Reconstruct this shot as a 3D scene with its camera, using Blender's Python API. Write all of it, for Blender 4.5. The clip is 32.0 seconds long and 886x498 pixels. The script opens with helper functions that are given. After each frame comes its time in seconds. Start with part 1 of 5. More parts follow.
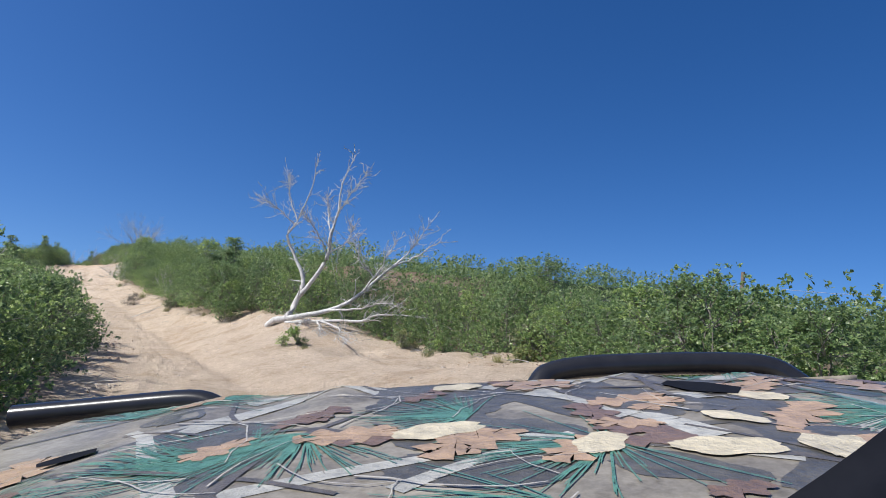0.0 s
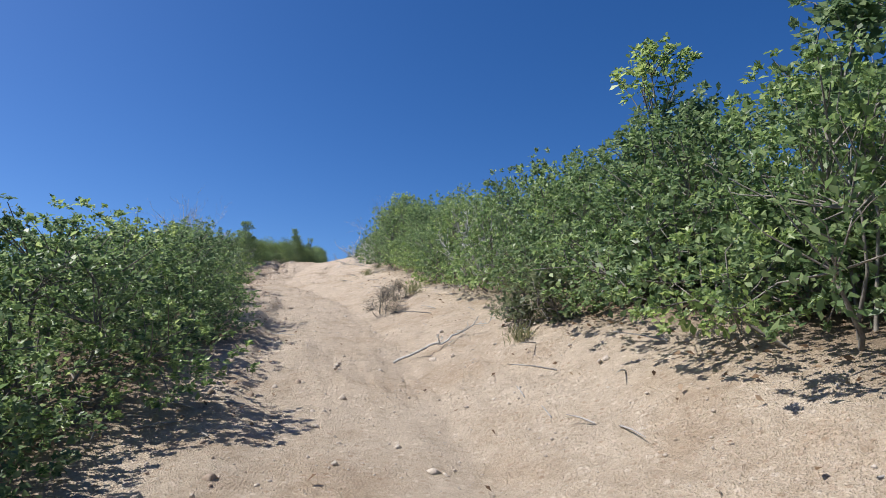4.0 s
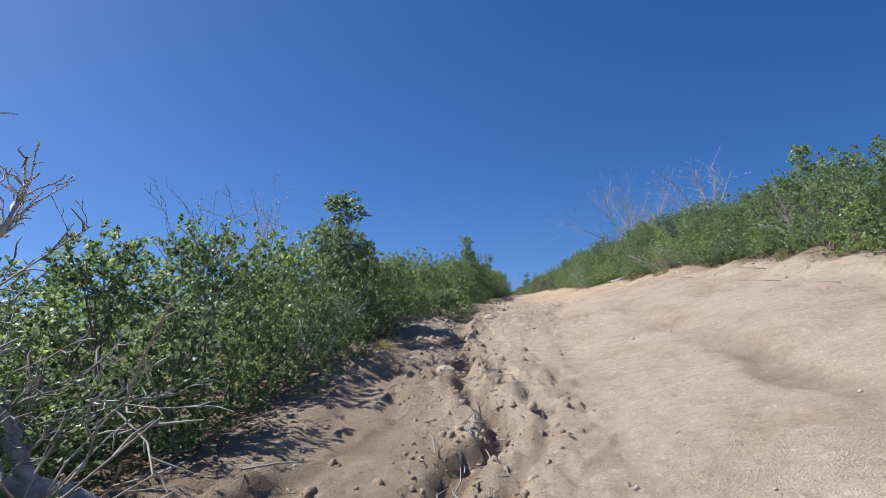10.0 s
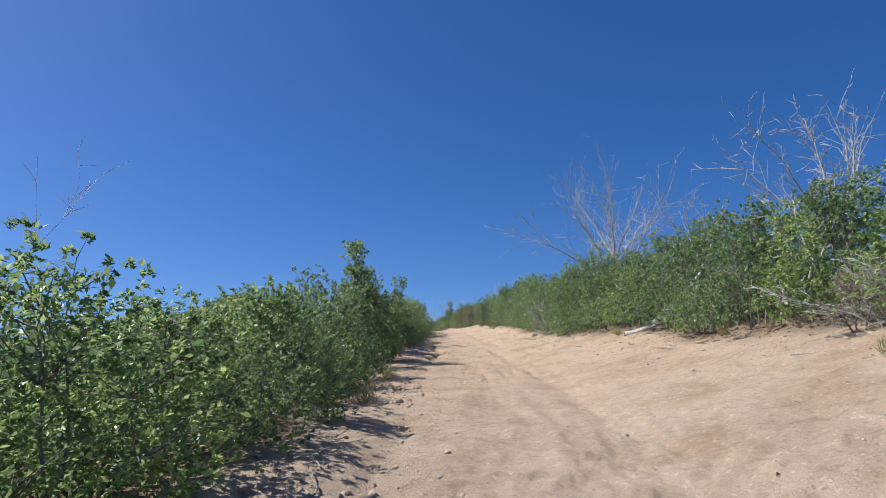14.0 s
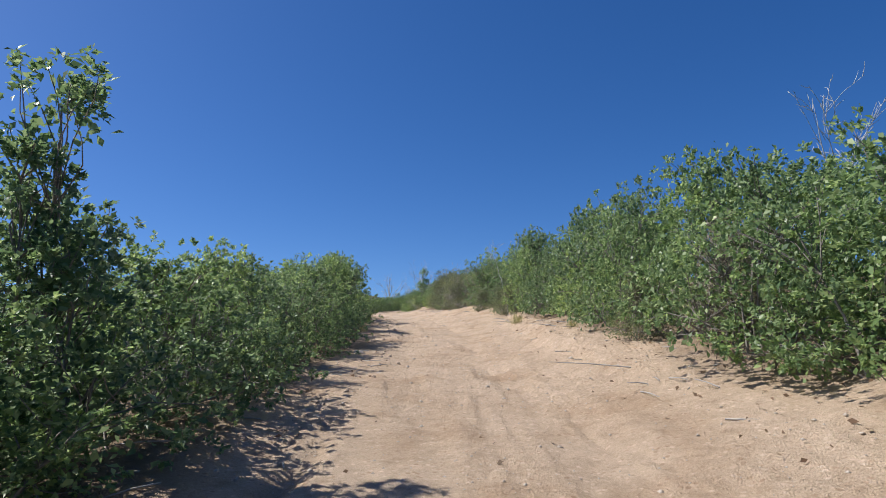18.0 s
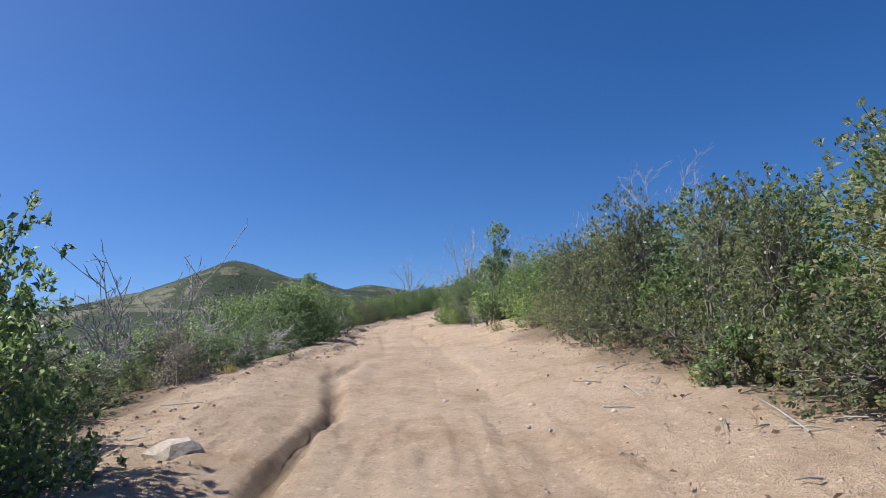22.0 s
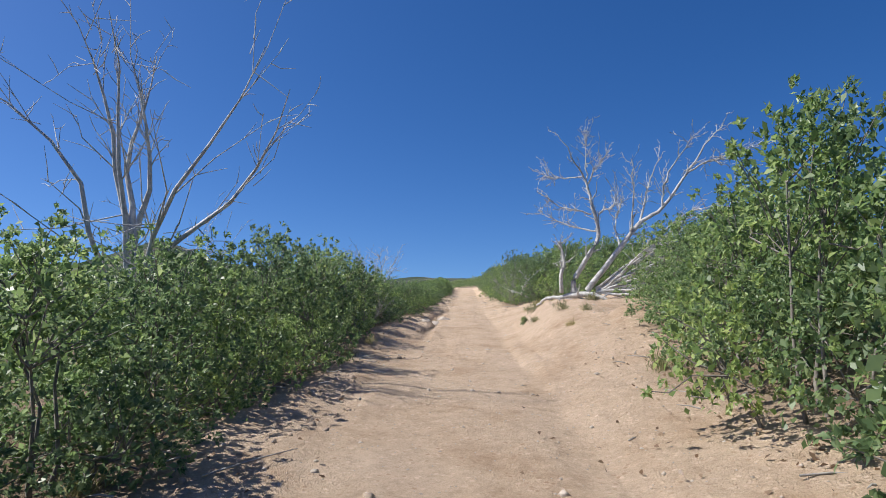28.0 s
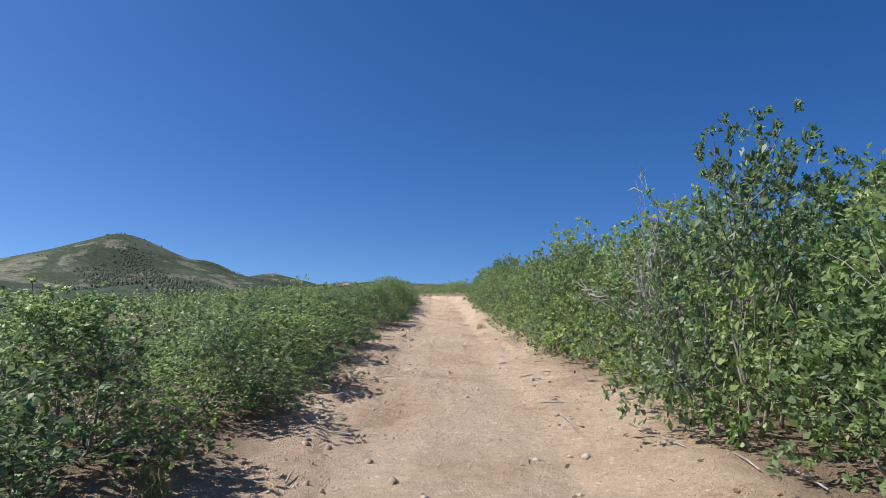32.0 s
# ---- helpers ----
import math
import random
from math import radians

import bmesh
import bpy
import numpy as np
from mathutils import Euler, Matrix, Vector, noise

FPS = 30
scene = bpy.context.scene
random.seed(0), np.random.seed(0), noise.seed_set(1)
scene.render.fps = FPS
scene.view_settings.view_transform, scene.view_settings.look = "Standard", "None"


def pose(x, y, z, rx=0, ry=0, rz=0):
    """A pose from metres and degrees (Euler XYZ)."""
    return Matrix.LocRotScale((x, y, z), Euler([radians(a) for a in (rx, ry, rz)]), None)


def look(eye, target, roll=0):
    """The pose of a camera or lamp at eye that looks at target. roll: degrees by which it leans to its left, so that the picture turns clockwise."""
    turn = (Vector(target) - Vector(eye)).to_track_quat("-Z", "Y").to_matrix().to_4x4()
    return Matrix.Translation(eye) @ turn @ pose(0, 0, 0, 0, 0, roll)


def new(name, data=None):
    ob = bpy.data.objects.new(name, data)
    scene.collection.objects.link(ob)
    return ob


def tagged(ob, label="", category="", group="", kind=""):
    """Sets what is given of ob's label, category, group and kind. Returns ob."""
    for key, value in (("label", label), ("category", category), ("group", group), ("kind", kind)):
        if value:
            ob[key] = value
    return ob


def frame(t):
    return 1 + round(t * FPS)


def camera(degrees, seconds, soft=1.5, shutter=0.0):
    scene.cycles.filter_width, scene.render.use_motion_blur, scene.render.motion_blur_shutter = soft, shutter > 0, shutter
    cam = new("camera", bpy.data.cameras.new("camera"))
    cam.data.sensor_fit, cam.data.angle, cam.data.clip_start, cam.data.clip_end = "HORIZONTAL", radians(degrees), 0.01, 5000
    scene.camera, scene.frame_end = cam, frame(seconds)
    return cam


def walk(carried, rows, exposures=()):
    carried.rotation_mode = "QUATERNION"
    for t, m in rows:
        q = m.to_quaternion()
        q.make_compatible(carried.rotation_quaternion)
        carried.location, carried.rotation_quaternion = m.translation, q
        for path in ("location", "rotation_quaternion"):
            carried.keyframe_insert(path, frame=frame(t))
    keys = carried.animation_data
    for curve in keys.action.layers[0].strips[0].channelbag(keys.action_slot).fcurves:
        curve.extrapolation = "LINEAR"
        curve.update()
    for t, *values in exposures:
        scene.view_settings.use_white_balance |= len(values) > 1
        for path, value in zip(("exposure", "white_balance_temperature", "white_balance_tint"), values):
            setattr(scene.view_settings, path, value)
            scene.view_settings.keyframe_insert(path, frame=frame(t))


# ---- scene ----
# ---- camera ----
cam = camera(74.69, 32.0, soft=0.9)
# seconds, eye x y z, yaw to the left of +y, pitch up, lean to the left
ROWS = [
    (0, -0.00, 0.00, 1.40, 0.05, 4.43, 4.57),
    (0.5, -0.63, 2.16, 1.36, 3.97, 4.51, 3.76),
    (1, -1.67, 4.40, 1.26, 7.35, 4.31, 3.16),
    (1.5, -2.77, 6.66, 1.19, 10.24, 3.89, 2.47),
    (2, -3.87, 8.99, 1.05, 13.22, 4.06, 3.41),
    (2.5, -5.57, 11.76, 0.87, 15.61, 3.47, 2.39),
    (3, -7.20, 14.66, 0.64, 18.03, 3.22, 2.31),
    (3.5, -8.83, 17.27, 0.47, 20.37, 3.00, 1.99),
    (4, -10.32, 19.63, 0.33, 22.59, 2.74, 2.30),
    (4.5, -11.84, 21.88, 0.34, 24.75, 1.94, 0.22),
    (5, -13.34, 24.08, 0.47, 28.58, 1.46, -0.27),
    (5.5, -14.93, 26.23, 0.70, 31.91, 1.08, -0.07),
    (6, -16.63, 28.35, 0.98, 33.89, 0.78, 0.37),
    (6.5, -18.45, 30.45, 1.28, 34.86, 0.72, 0.69),
    (7, -20.51, 32.49, 1.18, 36.52, 1.28, -0.06),
    (7.5, -22.19, 34.25, 1.13, 37.61, 1.89, -0.85),
    (8, -23.94, 36.00, 1.12, 38.25, 2.52, -1.77),
    (8.5, -25.40, 37.73, 1.12, 38.34, 3.09, -2.17),
    (9, -26.85, 39.39, 1.12, 37.98, 3.78, -2.42),
    (9.5, -27.89, 40.85, 1.22, 37.59, 4.63, -2.40),
    (10, -28.80, 42.33, 1.35, 37.17, 4.81, -2.17),
    (10.5, -29.84, 43.89, 1.40, 36.64, 4.94, -2.31),
    (11, -30.84, 45.39, 1.43, 35.88, 4.98, -2.15),
    (11.5, -31.88, 47.09, 1.62, 34.98, 4.82, -2.29),
    (12, -32.92, 48.67, 1.68, 33.98, 5.21, -2.12),
    (12.5, -33.77, 50.28, 1.84, 32.91, 6.26, -2.11),
    (13, -34.54, 51.57, 2.05, 31.83, 7.03, -2.48),
    (13.5, -35.29, 52.78, 2.12, 30.91, 7.27, -2.55),
    (14, -35.76, 53.86, 2.21, 29.26, 6.97, -1.13),
    (14.5, -36.22, 54.99, 2.29, 28.37, 6.51, -0.22),
    (15, -36.72, 56.29, 2.34, 28.70, 6.09, 0.01),
    (15.5, -37.37, 57.95, 2.37, 29.52, 5.73, -0.30),
    (16, -38.45, 60.28, 2.41, 28.68, 5.31, -1.03),
    (16.5, -40.00, 63.13, 2.40, 28.15, 4.89, -1.03),
    (17, -41.85, 66.26, 2.34, 27.62, 4.56, -0.78),
    (17.5, -43.67, 69.44, 2.37, 27.32, 4.31, -0.64),
    (18, -45.49, 72.50, 2.42, 27.29, 4.26, -0.56),
    (18.5, -47.10, 75.73, 2.54, 27.92, 4.04, -0.66),
    (19, -48.88, 78.61, 2.53, 28.17, 4.15, -0.42),
    (19.5, -50.63, 81.48, 2.65, 28.07, 4.11, -0.04),
    (20, -52.43, 84.86, 2.51, 28.40, 4.32, -0.79),
    (20.5, -54.35, 87.63, 2.87, 28.31, 3.60, -1.55),
    (21, -55.98, 90.05, 2.81, 28.75, 3.46, -3.04),
    (21.5, -58.05, 93.02, 2.83, 29.45, 3.01, -3.22),
    (22, -60.80, 96.19, 2.51, 28.94, 3.28, -2.53),
    (22.5, -63.41, 100.16, 2.47, 30.37, 2.69, -1.80),
    (23, -65.90, 103.89, 2.60, 31.86, 1.63, -1.45),
    (23.5, -68.28, 107.38, 2.39, 32.77, 1.28, -0.99),
    (24, -70.84, 110.89, 1.97, 33.16, 1.68, -3.28),
    (24.5, -73.08, 114.21, 1.98, 33.11, 1.44, -3.34),
    (25, -75.72, 117.63, 1.64, 31.30, 1.70, -2.40),
    (25.5, -77.71, 121.26, 1.61, 29.59, 1.62, -2.35),
    (26, -79.33, 125.15, 1.56, 28.07, 1.70, -2.24),
    (26.5, -80.74, 128.82, 1.59, 26.34, 1.78, -1.97),
    (27, -81.92, 132.10, 1.24, 25.06, 2.10, -0.83),
    (27.5, -82.95, 135.14, 1.19, 24.06, 2.43, -0.06),
    (28, -83.91, 138.05, 1.40, 23.15, 2.71, 0.40),
    (28.5, -84.91, 140.96, 1.58, 22.20, 2.96, 0.74),
    (29, -86.22, 143.94, 1.43, 21.29, 3.28, 0.48),
    (29.5, -87.36, 146.94, 1.17, 20.81, 3.63, 0.39),
    (30, -88.57, 149.81, 1.02, 20.26, 3.95, 0.52),
    (30.5, -89.58, 152.77, 1.13, 20.50, 3.80, 0.27),
    (31, -90.71, 155.69, 1.29, 20.70, 3.27, 2.27),
    (31.5, -92.02, 158.87, 1.20, 20.71, 3.21, 2.32),
    (32, -93.28, 161.88, 1.19, 20.50, 3.33, 2.70),
]


def aim(x, y, z, yaw, pitch, lean):
    a, b = radians(yaw), radians(pitch)
    return look((x, y, z), (x - math.sin(a) * math.cos(b), y + math.cos(a) * math.cos(b), z + math.sin(b)), lean)


walk(cam, [(r[0], aim(*r[1:])) for r in ROWS], exposures=[(0, 0.30, 6250, 10), (32, 0.30, 6250, 10)])
# ---- end of camera ----

# ---- light ----
SUN_AZ, SUN_EL = radians(112), radians(50)  # azimuth to the left of +y, and height
world = bpy.data.worlds.new("sky")
scene.world = world
world.use_nodes = True
wn = world.node_tree.nodes
wn.clear()
sky = wn.new("ShaderNodeTexSky")
sky.sky_type = "NISHITA"
sky.sun_disc = False
sky.sun_elevation = SUN_EL
sky.sun_rotation = -SUN_AZ
sky.altitude = 2600
sky.air_density = 1.0
sky.dust_density = 4.5
sky.ozone_density = 2.5
wl = world.node_tree.links
coord = wn.new("ShaderNodeTexCoord")
lift = wn.new("ShaderNodeVectorMath")
lift.operation, lift.inputs[1].default_value = "ADD", (0, 0, 0.14)
unit = wn.new("ShaderNodeVectorMath")
unit.operation = "NORMALIZE"
wl.new(coord.outputs["Generated"], lift.inputs[0])
wl.new(lift.outputs[0], unit.inputs[0])
wl.new(unit.outputs[0], sky.inputs["Vector"])
deep = wn.new("ShaderNodeHueSaturation")
deep.inputs["Hue"].default_value = 0.508
deep.inputs["Saturation"].default_value = 1.31
deep.inputs["Value"].default_value = 1.0
wl.new(sky.outputs[0], deep.inputs["Color"])
back = wn.new("ShaderNodeBackground")
back.inputs["Strength"].default_value = 0.106
wout = wn.new("ShaderNodeOutputWorld")
wl.new(deep.outputs[0], back.inputs[0])
wl.new(back.outputs[0], wout.inputs[0])

sun_data = bpy.data.lights.new("sun", "SUN")
sun_data.energy, sun_data.angle, sun_data.color = 5.0, radians(0.53), (1.0, 0.95, 0.86)
sun = new("sun", sun_data)
SUN_TO = Vector((-math.sin(SUN_AZ) * math.cos(SUN_EL), math.cos(SUN_AZ) * math.cos(SUN_EL), math.sin(SUN_EL)))
sun.matrix_world = Matrix.Translation((0, 0, 60)) @ SUN_TO.to_track_quat("Z", "Y").to_matrix().to_4x4()


# ---- materials ----
def material(name):
    mat = bpy.data.materials.new(name)
    mat.use_nodes = True
    tree = mat.node_tree
    bsdf = tree.nodes["Principled BSDF"]
    bsdf.inputs["Roughness"].default_value = 0.85
    return mat, tree, bsdf


def node(tree, kind, **values):
    n = tree.nodes.new(kind)
    for key, value in values.items():
        n.inputs[key].default_value = value
    return n


def noise_tex(tree, scale, detail=4.0, rough=0.55, coord=None):
    n = node(tree, "ShaderNodeTexNoise", Scale=scale, Detail=detail, Roughness=rough)
    if coord:
        tree.links.new(coord, n.inputs["Vector"])
    return n.outputs["Fac"]


def ramp(tree, fac, stops):
    n = tree.nodes.new("ShaderNodeValToRGB")
    el = n.color_ramp.elements
    while len(el) < len(stops):
        el.new(0.5)
    for e, (pos, col) in zip(el, stops):
        e.position, e.color = pos, (*col, 1)
    tree.links.new(fac, n.inputs["Fac"])
    return n.outputs["Color"]


def mix(tree, fac, a, b, blend="MIX"):
    n = tree.nodes.new("ShaderNodeMix")
    n.data_type, n.blend_type = "RGBA", blend
    for src, sock in ((fac, n.inputs[0]), (a, n.inputs[6]), (b, n.inputs[7])):
        if isinstance(src, bpy.types.NodeSocket):
            tree.links.new(src, sock)
        else:
            sock.default_value = src if isinstance(src, float) else (*src, 1)
    return n.outputs[2]


def bump(tree, bsdf, height, strength, distance):
    n = node(tree, "ShaderNodeBump", Strength=strength, Distance=distance)
    tree.links.new(height, n.inputs["Height"])
    tree.links.new(n.outputs[0], bsdf.inputs["Normal"])
    return n


def ground_material():
    mat, tree, bsdf = material("granite_sand_and_scrub_soil")
    geo = tree.nodes.new("ShaderNodeNewGeometry").outputs["Position"]
    big, mid = noise_tex(tree, 0.35, 5, 0.6, geo), noise_tex(tree, 2.2, 5, 0.6, geo)
    grit = noise_tex(tree, 60.0, 4, 0.9, geo)
    lumps = noise_tex(tree, 7.0, 6, 0.7, geo)
    vor = node(tree, "ShaderNodeTexVoronoi", Scale=85.0)
    tree.links.new(geo, vor.inputs["Vector"])
    sand = ramp(tree, big, [(0.3, (0.50, 0.41, 0.315)), (0.5, (0.58, 0.495, 0.40)), (0.7, (0.65, 0.58, 0.49))])
    sand = mix(tree, 0.5, sand, ramp(tree, mid, [(0.3, (0.45, 0.36, 0.27)), (0.7, (0.68, 0.60, 0.50))]))
    sand = mix(tree, 0.62, sand, ramp(tree, grit, [(0.25, (0.22, 0.17, 0.125)), (0.42, (0.50, 0.42, 0.33)), (0.58, (0.63, 0.545, 0.45)), (0.75, (0.84, 0.79, 0.71))]))
    stones = node(tree, "ShaderNodeTexVoronoi", Scale=19.0)
    tree.links.new(geo, stones.inputs["Vector"])
    stone_col = ramp(tree, stones.outputs["Color"], [(0.2, (0.40, 0.30, 0.22)), (0.5, (0.60, 0.50, 0.41)), (0.8, (0.74, 0.67, 0.59))])
    near = ramp(tree, stones.outputs["Distance"], [(0.25, (0.8, 0.8, 0.8)), (0.45, (0.0, 0.0, 0.0))])
    patch = ramp(tree, lumps, [(0.38, (0.0, 0.0, 0.0)), (0.58, (1.0, 1.0, 1.0))])
    sand = mix(tree, mix(tree, 1.0, near, patch, "MULTIPLY"), sand, stone_col)
    sand = mix(tree, 1.0, sand, ramp(tree, lumps, [(0.3, (0.80, 0.765, 0.73)), (0.46, (1.0, 0.995, 0.99)), (0.7, (1.12, 1.12, 1.12))]), "MULTIPLY")
    sand = mix(tree, 1.0, sand, ramp(tree, noise_tex(tree, 0.9, 6, 0.65, geo), [(0.34, (0.86, 0.81, 0.76)), (0.5, (1.03, 1.03, 1.03)), (0.68, (1.10, 1.11, 1.13))]), "MULTIPLY")
    soil = ramp(tree, mid, [(0.3, (0.13, 0.092, 0.064)), (0.55, (0.24, 0.17, 0.115)), (0.75, (0.36, 0.27, 0.19))])
    soil = mix(tree, 0.45, soil, ramp(tree, grit, [(0.3, (0.08, 0.06, 0.042)), (0.6, (0.34, 0.26, 0.18)), (0.75, (0.50, 0.42, 0.33))]))
    scrub = ramp(tree, noise_tex(tree, 0.06, 8, 0.7, geo), [(0.35, (0.026, 0.040, 0.023)), (0.52, (0.044, 0.061, 0.035)), (0.64, (0.070, 0.086, 0.050)), (0.76, (0.14, 0.135, 0.09))])
    woods = ramp(tree, noise_tex(tree, 0.0062, 8, 0.68, geo), [(0.52, (0.0, 0.0, 0.0)), (0.56, (1.0, 1.0, 1.0))])
    scrub = mix(tree, woods, scrub, ramp(tree, noise_tex(tree, 0.05, 6, 0.7, geo), [(0.35, (0.07, 0.08, 0.05)), (0.55, (0.165, 0.158, 0.108)), (0.7, (0.25, 0.23, 0.17))]))
    sand = mix(tree, 1.0, sand, (0.965, 0.935, 0.90), "MULTIPLY")
    masks = tree.nodes.new("ShaderNodeAttribute")
    masks.attribute_name = "cover"
    sep = tree.nodes.new("ShaderNodeSeparateColor")
    tree.links.new(masks.outputs["Color"], sep.inputs[0])
    tone = tree.nodes.new("ShaderNodeAttribute")
    tone.attribute_name = "tone"
    pink = mix(tree, 1.0, sand, (1.02, 0.93, 0.86), "MULTIPLY")
    sand = mix(tree, tone.outputs["Fac"], sand, pink)
    col = mix(tree, sep.outputs[0], soil, sand)
    col = mix(tree, sep.outputs[1], col, scrub)
    plain = ramp(tree, noise_tex(tree, 0.004, 6, 0.6, geo), [(0.35, (0.16, 0.17, 0.13)), (0.55, (0.26, 0.24, 0.18)), (0.7, (0.34, 0.31, 0.25))])
    col = mix(tree, sep.outputs[2], col, plain)
    tree.links.new(col, bsdf.inputs["Base Color"])
    bsdf.inputs["Roughness"].default_value = 0.95
    bsdf.inputs["Specular IOR Level"].default_value = 0.2
    add = tree.nodes.new("ShaderNodeMath")
    add.operation = "ADD"
    tree.links.new(grit, add.inputs[0])
    tree.links.new(vor.outputs["Distance"], add.inputs[1])
    fine = bump(tree, bsdf, add.outputs[0], 0.9, 0.016)
    coarse = node(tree, "ShaderNodeBump", Strength=0.9, Distance=0.09)
    tree.links.new(lumps, coarse.inputs["Height"])
    tree.links.new(coarse.outputs[0], fine.inputs["Normal"])
    # chevrons that tyres pressed into the ruts, worn away in places: lane holds u, the distance from the rut's middle and how deep it is
    lane = tree.nodes.new("ShaderNodeAttribute")
    lane.attribute_name = "lane"
    along_u, aside, deep_in = tree.nodes.new("ShaderNodeSeparateXYZ").outputs
    tree.links.new(lane.outputs["Vector"], along_u.node.inputs[0])
    terms = []
    for src, op, value in ((along_u, "MULTIPLY", 58.0), (aside, "ABSOLUTE", 0.0)):
        m = node(tree, "ShaderNodeMath")
        m.operation, m.inputs[1].default_value = op, value
        tree.links.new(src, m.inputs[0])
        terms.append(m.outputs[0])
    chev = node(tree, "ShaderNodeMath")
    chev.operation, chev.inputs[1].default_value = "MULTIPLY_ADD", 42.0
    tree.links.new(terms[1], chev.inputs[0])
    tree.links.new(terms[0], chev.inputs[2])
    wave = node(tree, "ShaderNodeMath")
    wave.operation = "SINE"
    tree.links.new(chev.outputs[0], wave.inputs[0])
    worn = ramp(tree, noise_tex(tree, 0.8, 3, 0.6, geo), [(0.48, (0.0, 0.0, 0.0)), (0.62, (1.0, 1.0, 1.0))])
    print_of = wave.outputs[0]
    for by in (deep_in, worn):
        m = node(tree, "ShaderNodeMath")
        m.operation = "MULTIPLY"
        tree.links.new(print_of, m.inputs[0])
        tree.links.new(by, m.inputs[1])
        print_of = m.outputs[0]
    tread = node(tree, "ShaderNodeBump", Strength=0.5, Distance=0.004)
    tree.links.new(print_of, tread.inputs["Height"])
    tree.links.new(tread.outputs[0], coarse.inputs["Normal"])
    return mat


def leaf_material(name, low, mid, high, random_on_object=True, through_leaf=0.40):
    """Leaves: each its own shade, each clump its own, a few clumps of bright young growth; light comes through them."""
    mat, tree, bsdf = material(name)
    geo = tree.nodes.new("ShaderNodeNewGeometry")
    col = ramp(tree, geo.outputs["Random Per Island"], [(0.0, low), (0.55, mid), (1.0, high)])
    if random_on_object:
        info = tree.nodes.new("ShaderNodeObjectInfo")
        hsv = tree.nodes.new("ShaderNodeHueSaturation")
        for sock, lo, most, young in (("Value", 0.78, 1.1, 1.4), ("Hue", 0.515, 0.495, 0.474), ("Saturation", 0.86, 1.02, 1.12)):
            curve = node(tree, "ShaderNodeFloatCurve")
            line = curve.mapping.curves[0]
            line.points[0].location, line.points[1].location = (0.0, lo / 2), (1.0, young / 2)
            line.points.new(0.7, most / 2)
            curve.mapping.update()
            tree.links.new(info.outputs["Random"], curve.inputs["Value"])
            twice = node(tree, "ShaderNodeMath")
            twice.operation, twice.inputs[1].default_value = "MULTIPLY", 2.0
            tree.links.new(curve.outputs[0], twice.inputs[0])
            tree.links.new(twice.outputs[0], hsv.inputs[sock])
        tree.links.new(col, hsv.inputs["Color"])
        col = hsv.outputs[0]
    tree.links.new(col, bsdf.inputs["Base Color"])
    bsdf.inputs["Roughness"].default_value = 0.43
    bsdf.inputs["Specular IOR Level"].default_value = 0.5
    trans = tree.nodes.new("ShaderNodeBsdfTranslucent")
    bright = tree.nodes.new("ShaderNodeHueSaturation")
    bright.inputs["Value"].default_value = 2.0
    bright.inputs["Hue"].default_value = 0.493
    bright.inputs["Saturation"].default_value = 0.95
    tree.links.new(col, bright.inputs["Color"])
    tree.links.new(bright.outputs[0], trans.inputs["Color"])
    ms = tree.nodes.new("ShaderNodeMixShader")
    ms.inputs[0].default_value = through_leaf
    tree.links.new(bsdf.outputs[0], ms.inputs[1])
    tree.links.new(trans.outputs[0], ms.inputs[2])
    tree.links.new(ms.outputs[0], tree.nodes["Material Output"].inputs[0])
    return mat


def bark_material(name, dark, light, scale=14.0):
    mat, tree, bsdf = material(name)
    geo = tree.nodes.new("ShaderNodeNewGeometry").outputs["Position"]
    fine, coarse = noise_tex(tree, scale, 5, 0.65, geo), noise_tex(tree, 2.0, 3, 0.6, geo)
    col = ramp(tree, fine, [(0.3, dark), (0.65, light)])
    col = mix(tree, 0.35, col, ramp(tree, coarse, [(0.35, dark), (0.65, light)]))
    tree.links.new(col, bsdf.inputs["Base Color"])
    bump(tree, bsdf, fine, 0.8, 0.012)
    return mat


GROUND = ground_material()
OAK_LEAF = leaf_material("oak_leaf", (0.076, 0.132, 0.047), (0.142, 0.218, 0.076), (0.27, 0.345, 0.145))
FAR_LEAF = leaf_material("far_oak_leaf", (0.070, 0.122, 0.042), (0.138, 0.206, 0.070), (0.26, 0.325, 0.132), False)
OLIVE_LEAF = leaf_material("brush_leaf", (0.085, 0.115, 0.050), (0.145, 0.172, 0.078), (0.235, 0.235, 0.125))
STEM = bark_material("oak_bark", (0.10, 0.088, 0.075), (0.30, 0.275, 0.245))
GREY_TWIG = bark_material("grey_twig", (0.20, 0.185, 0.17), (0.46, 0.435, 0.405))
GRASS = leaf_material("dry_grass", (0.16, 0.17, 0.06), (0.24, 0.24, 0.10), (0.36, 0.32, 0.17))
DEAD = bark_material("weathered_dead_wood", (0.25, 0.235, 0.22), (0.70, 0.685, 0.66))


# ---- the lie of the land ----
# u runs along the trail, v to its right; d is the distance to the right of the driven line
UX, UY = -0.49926, 0.86645
PU = np.array([r[1] * UX + r[2] * UY for r in ROWS])
PV = np.array([r[1] * UY - r[2] * UX for r in ROWS])
PZ = np.array([r[3] - 1.4 for r in ROWS])
kern = np.hanning(9) / np.hanning(9).sum()
PZ = np.convolve(np.pad(PZ, 4, mode="edge"), kern, mode="valid")
PV_END, PZ_END = PV[-1], PZ[-1]


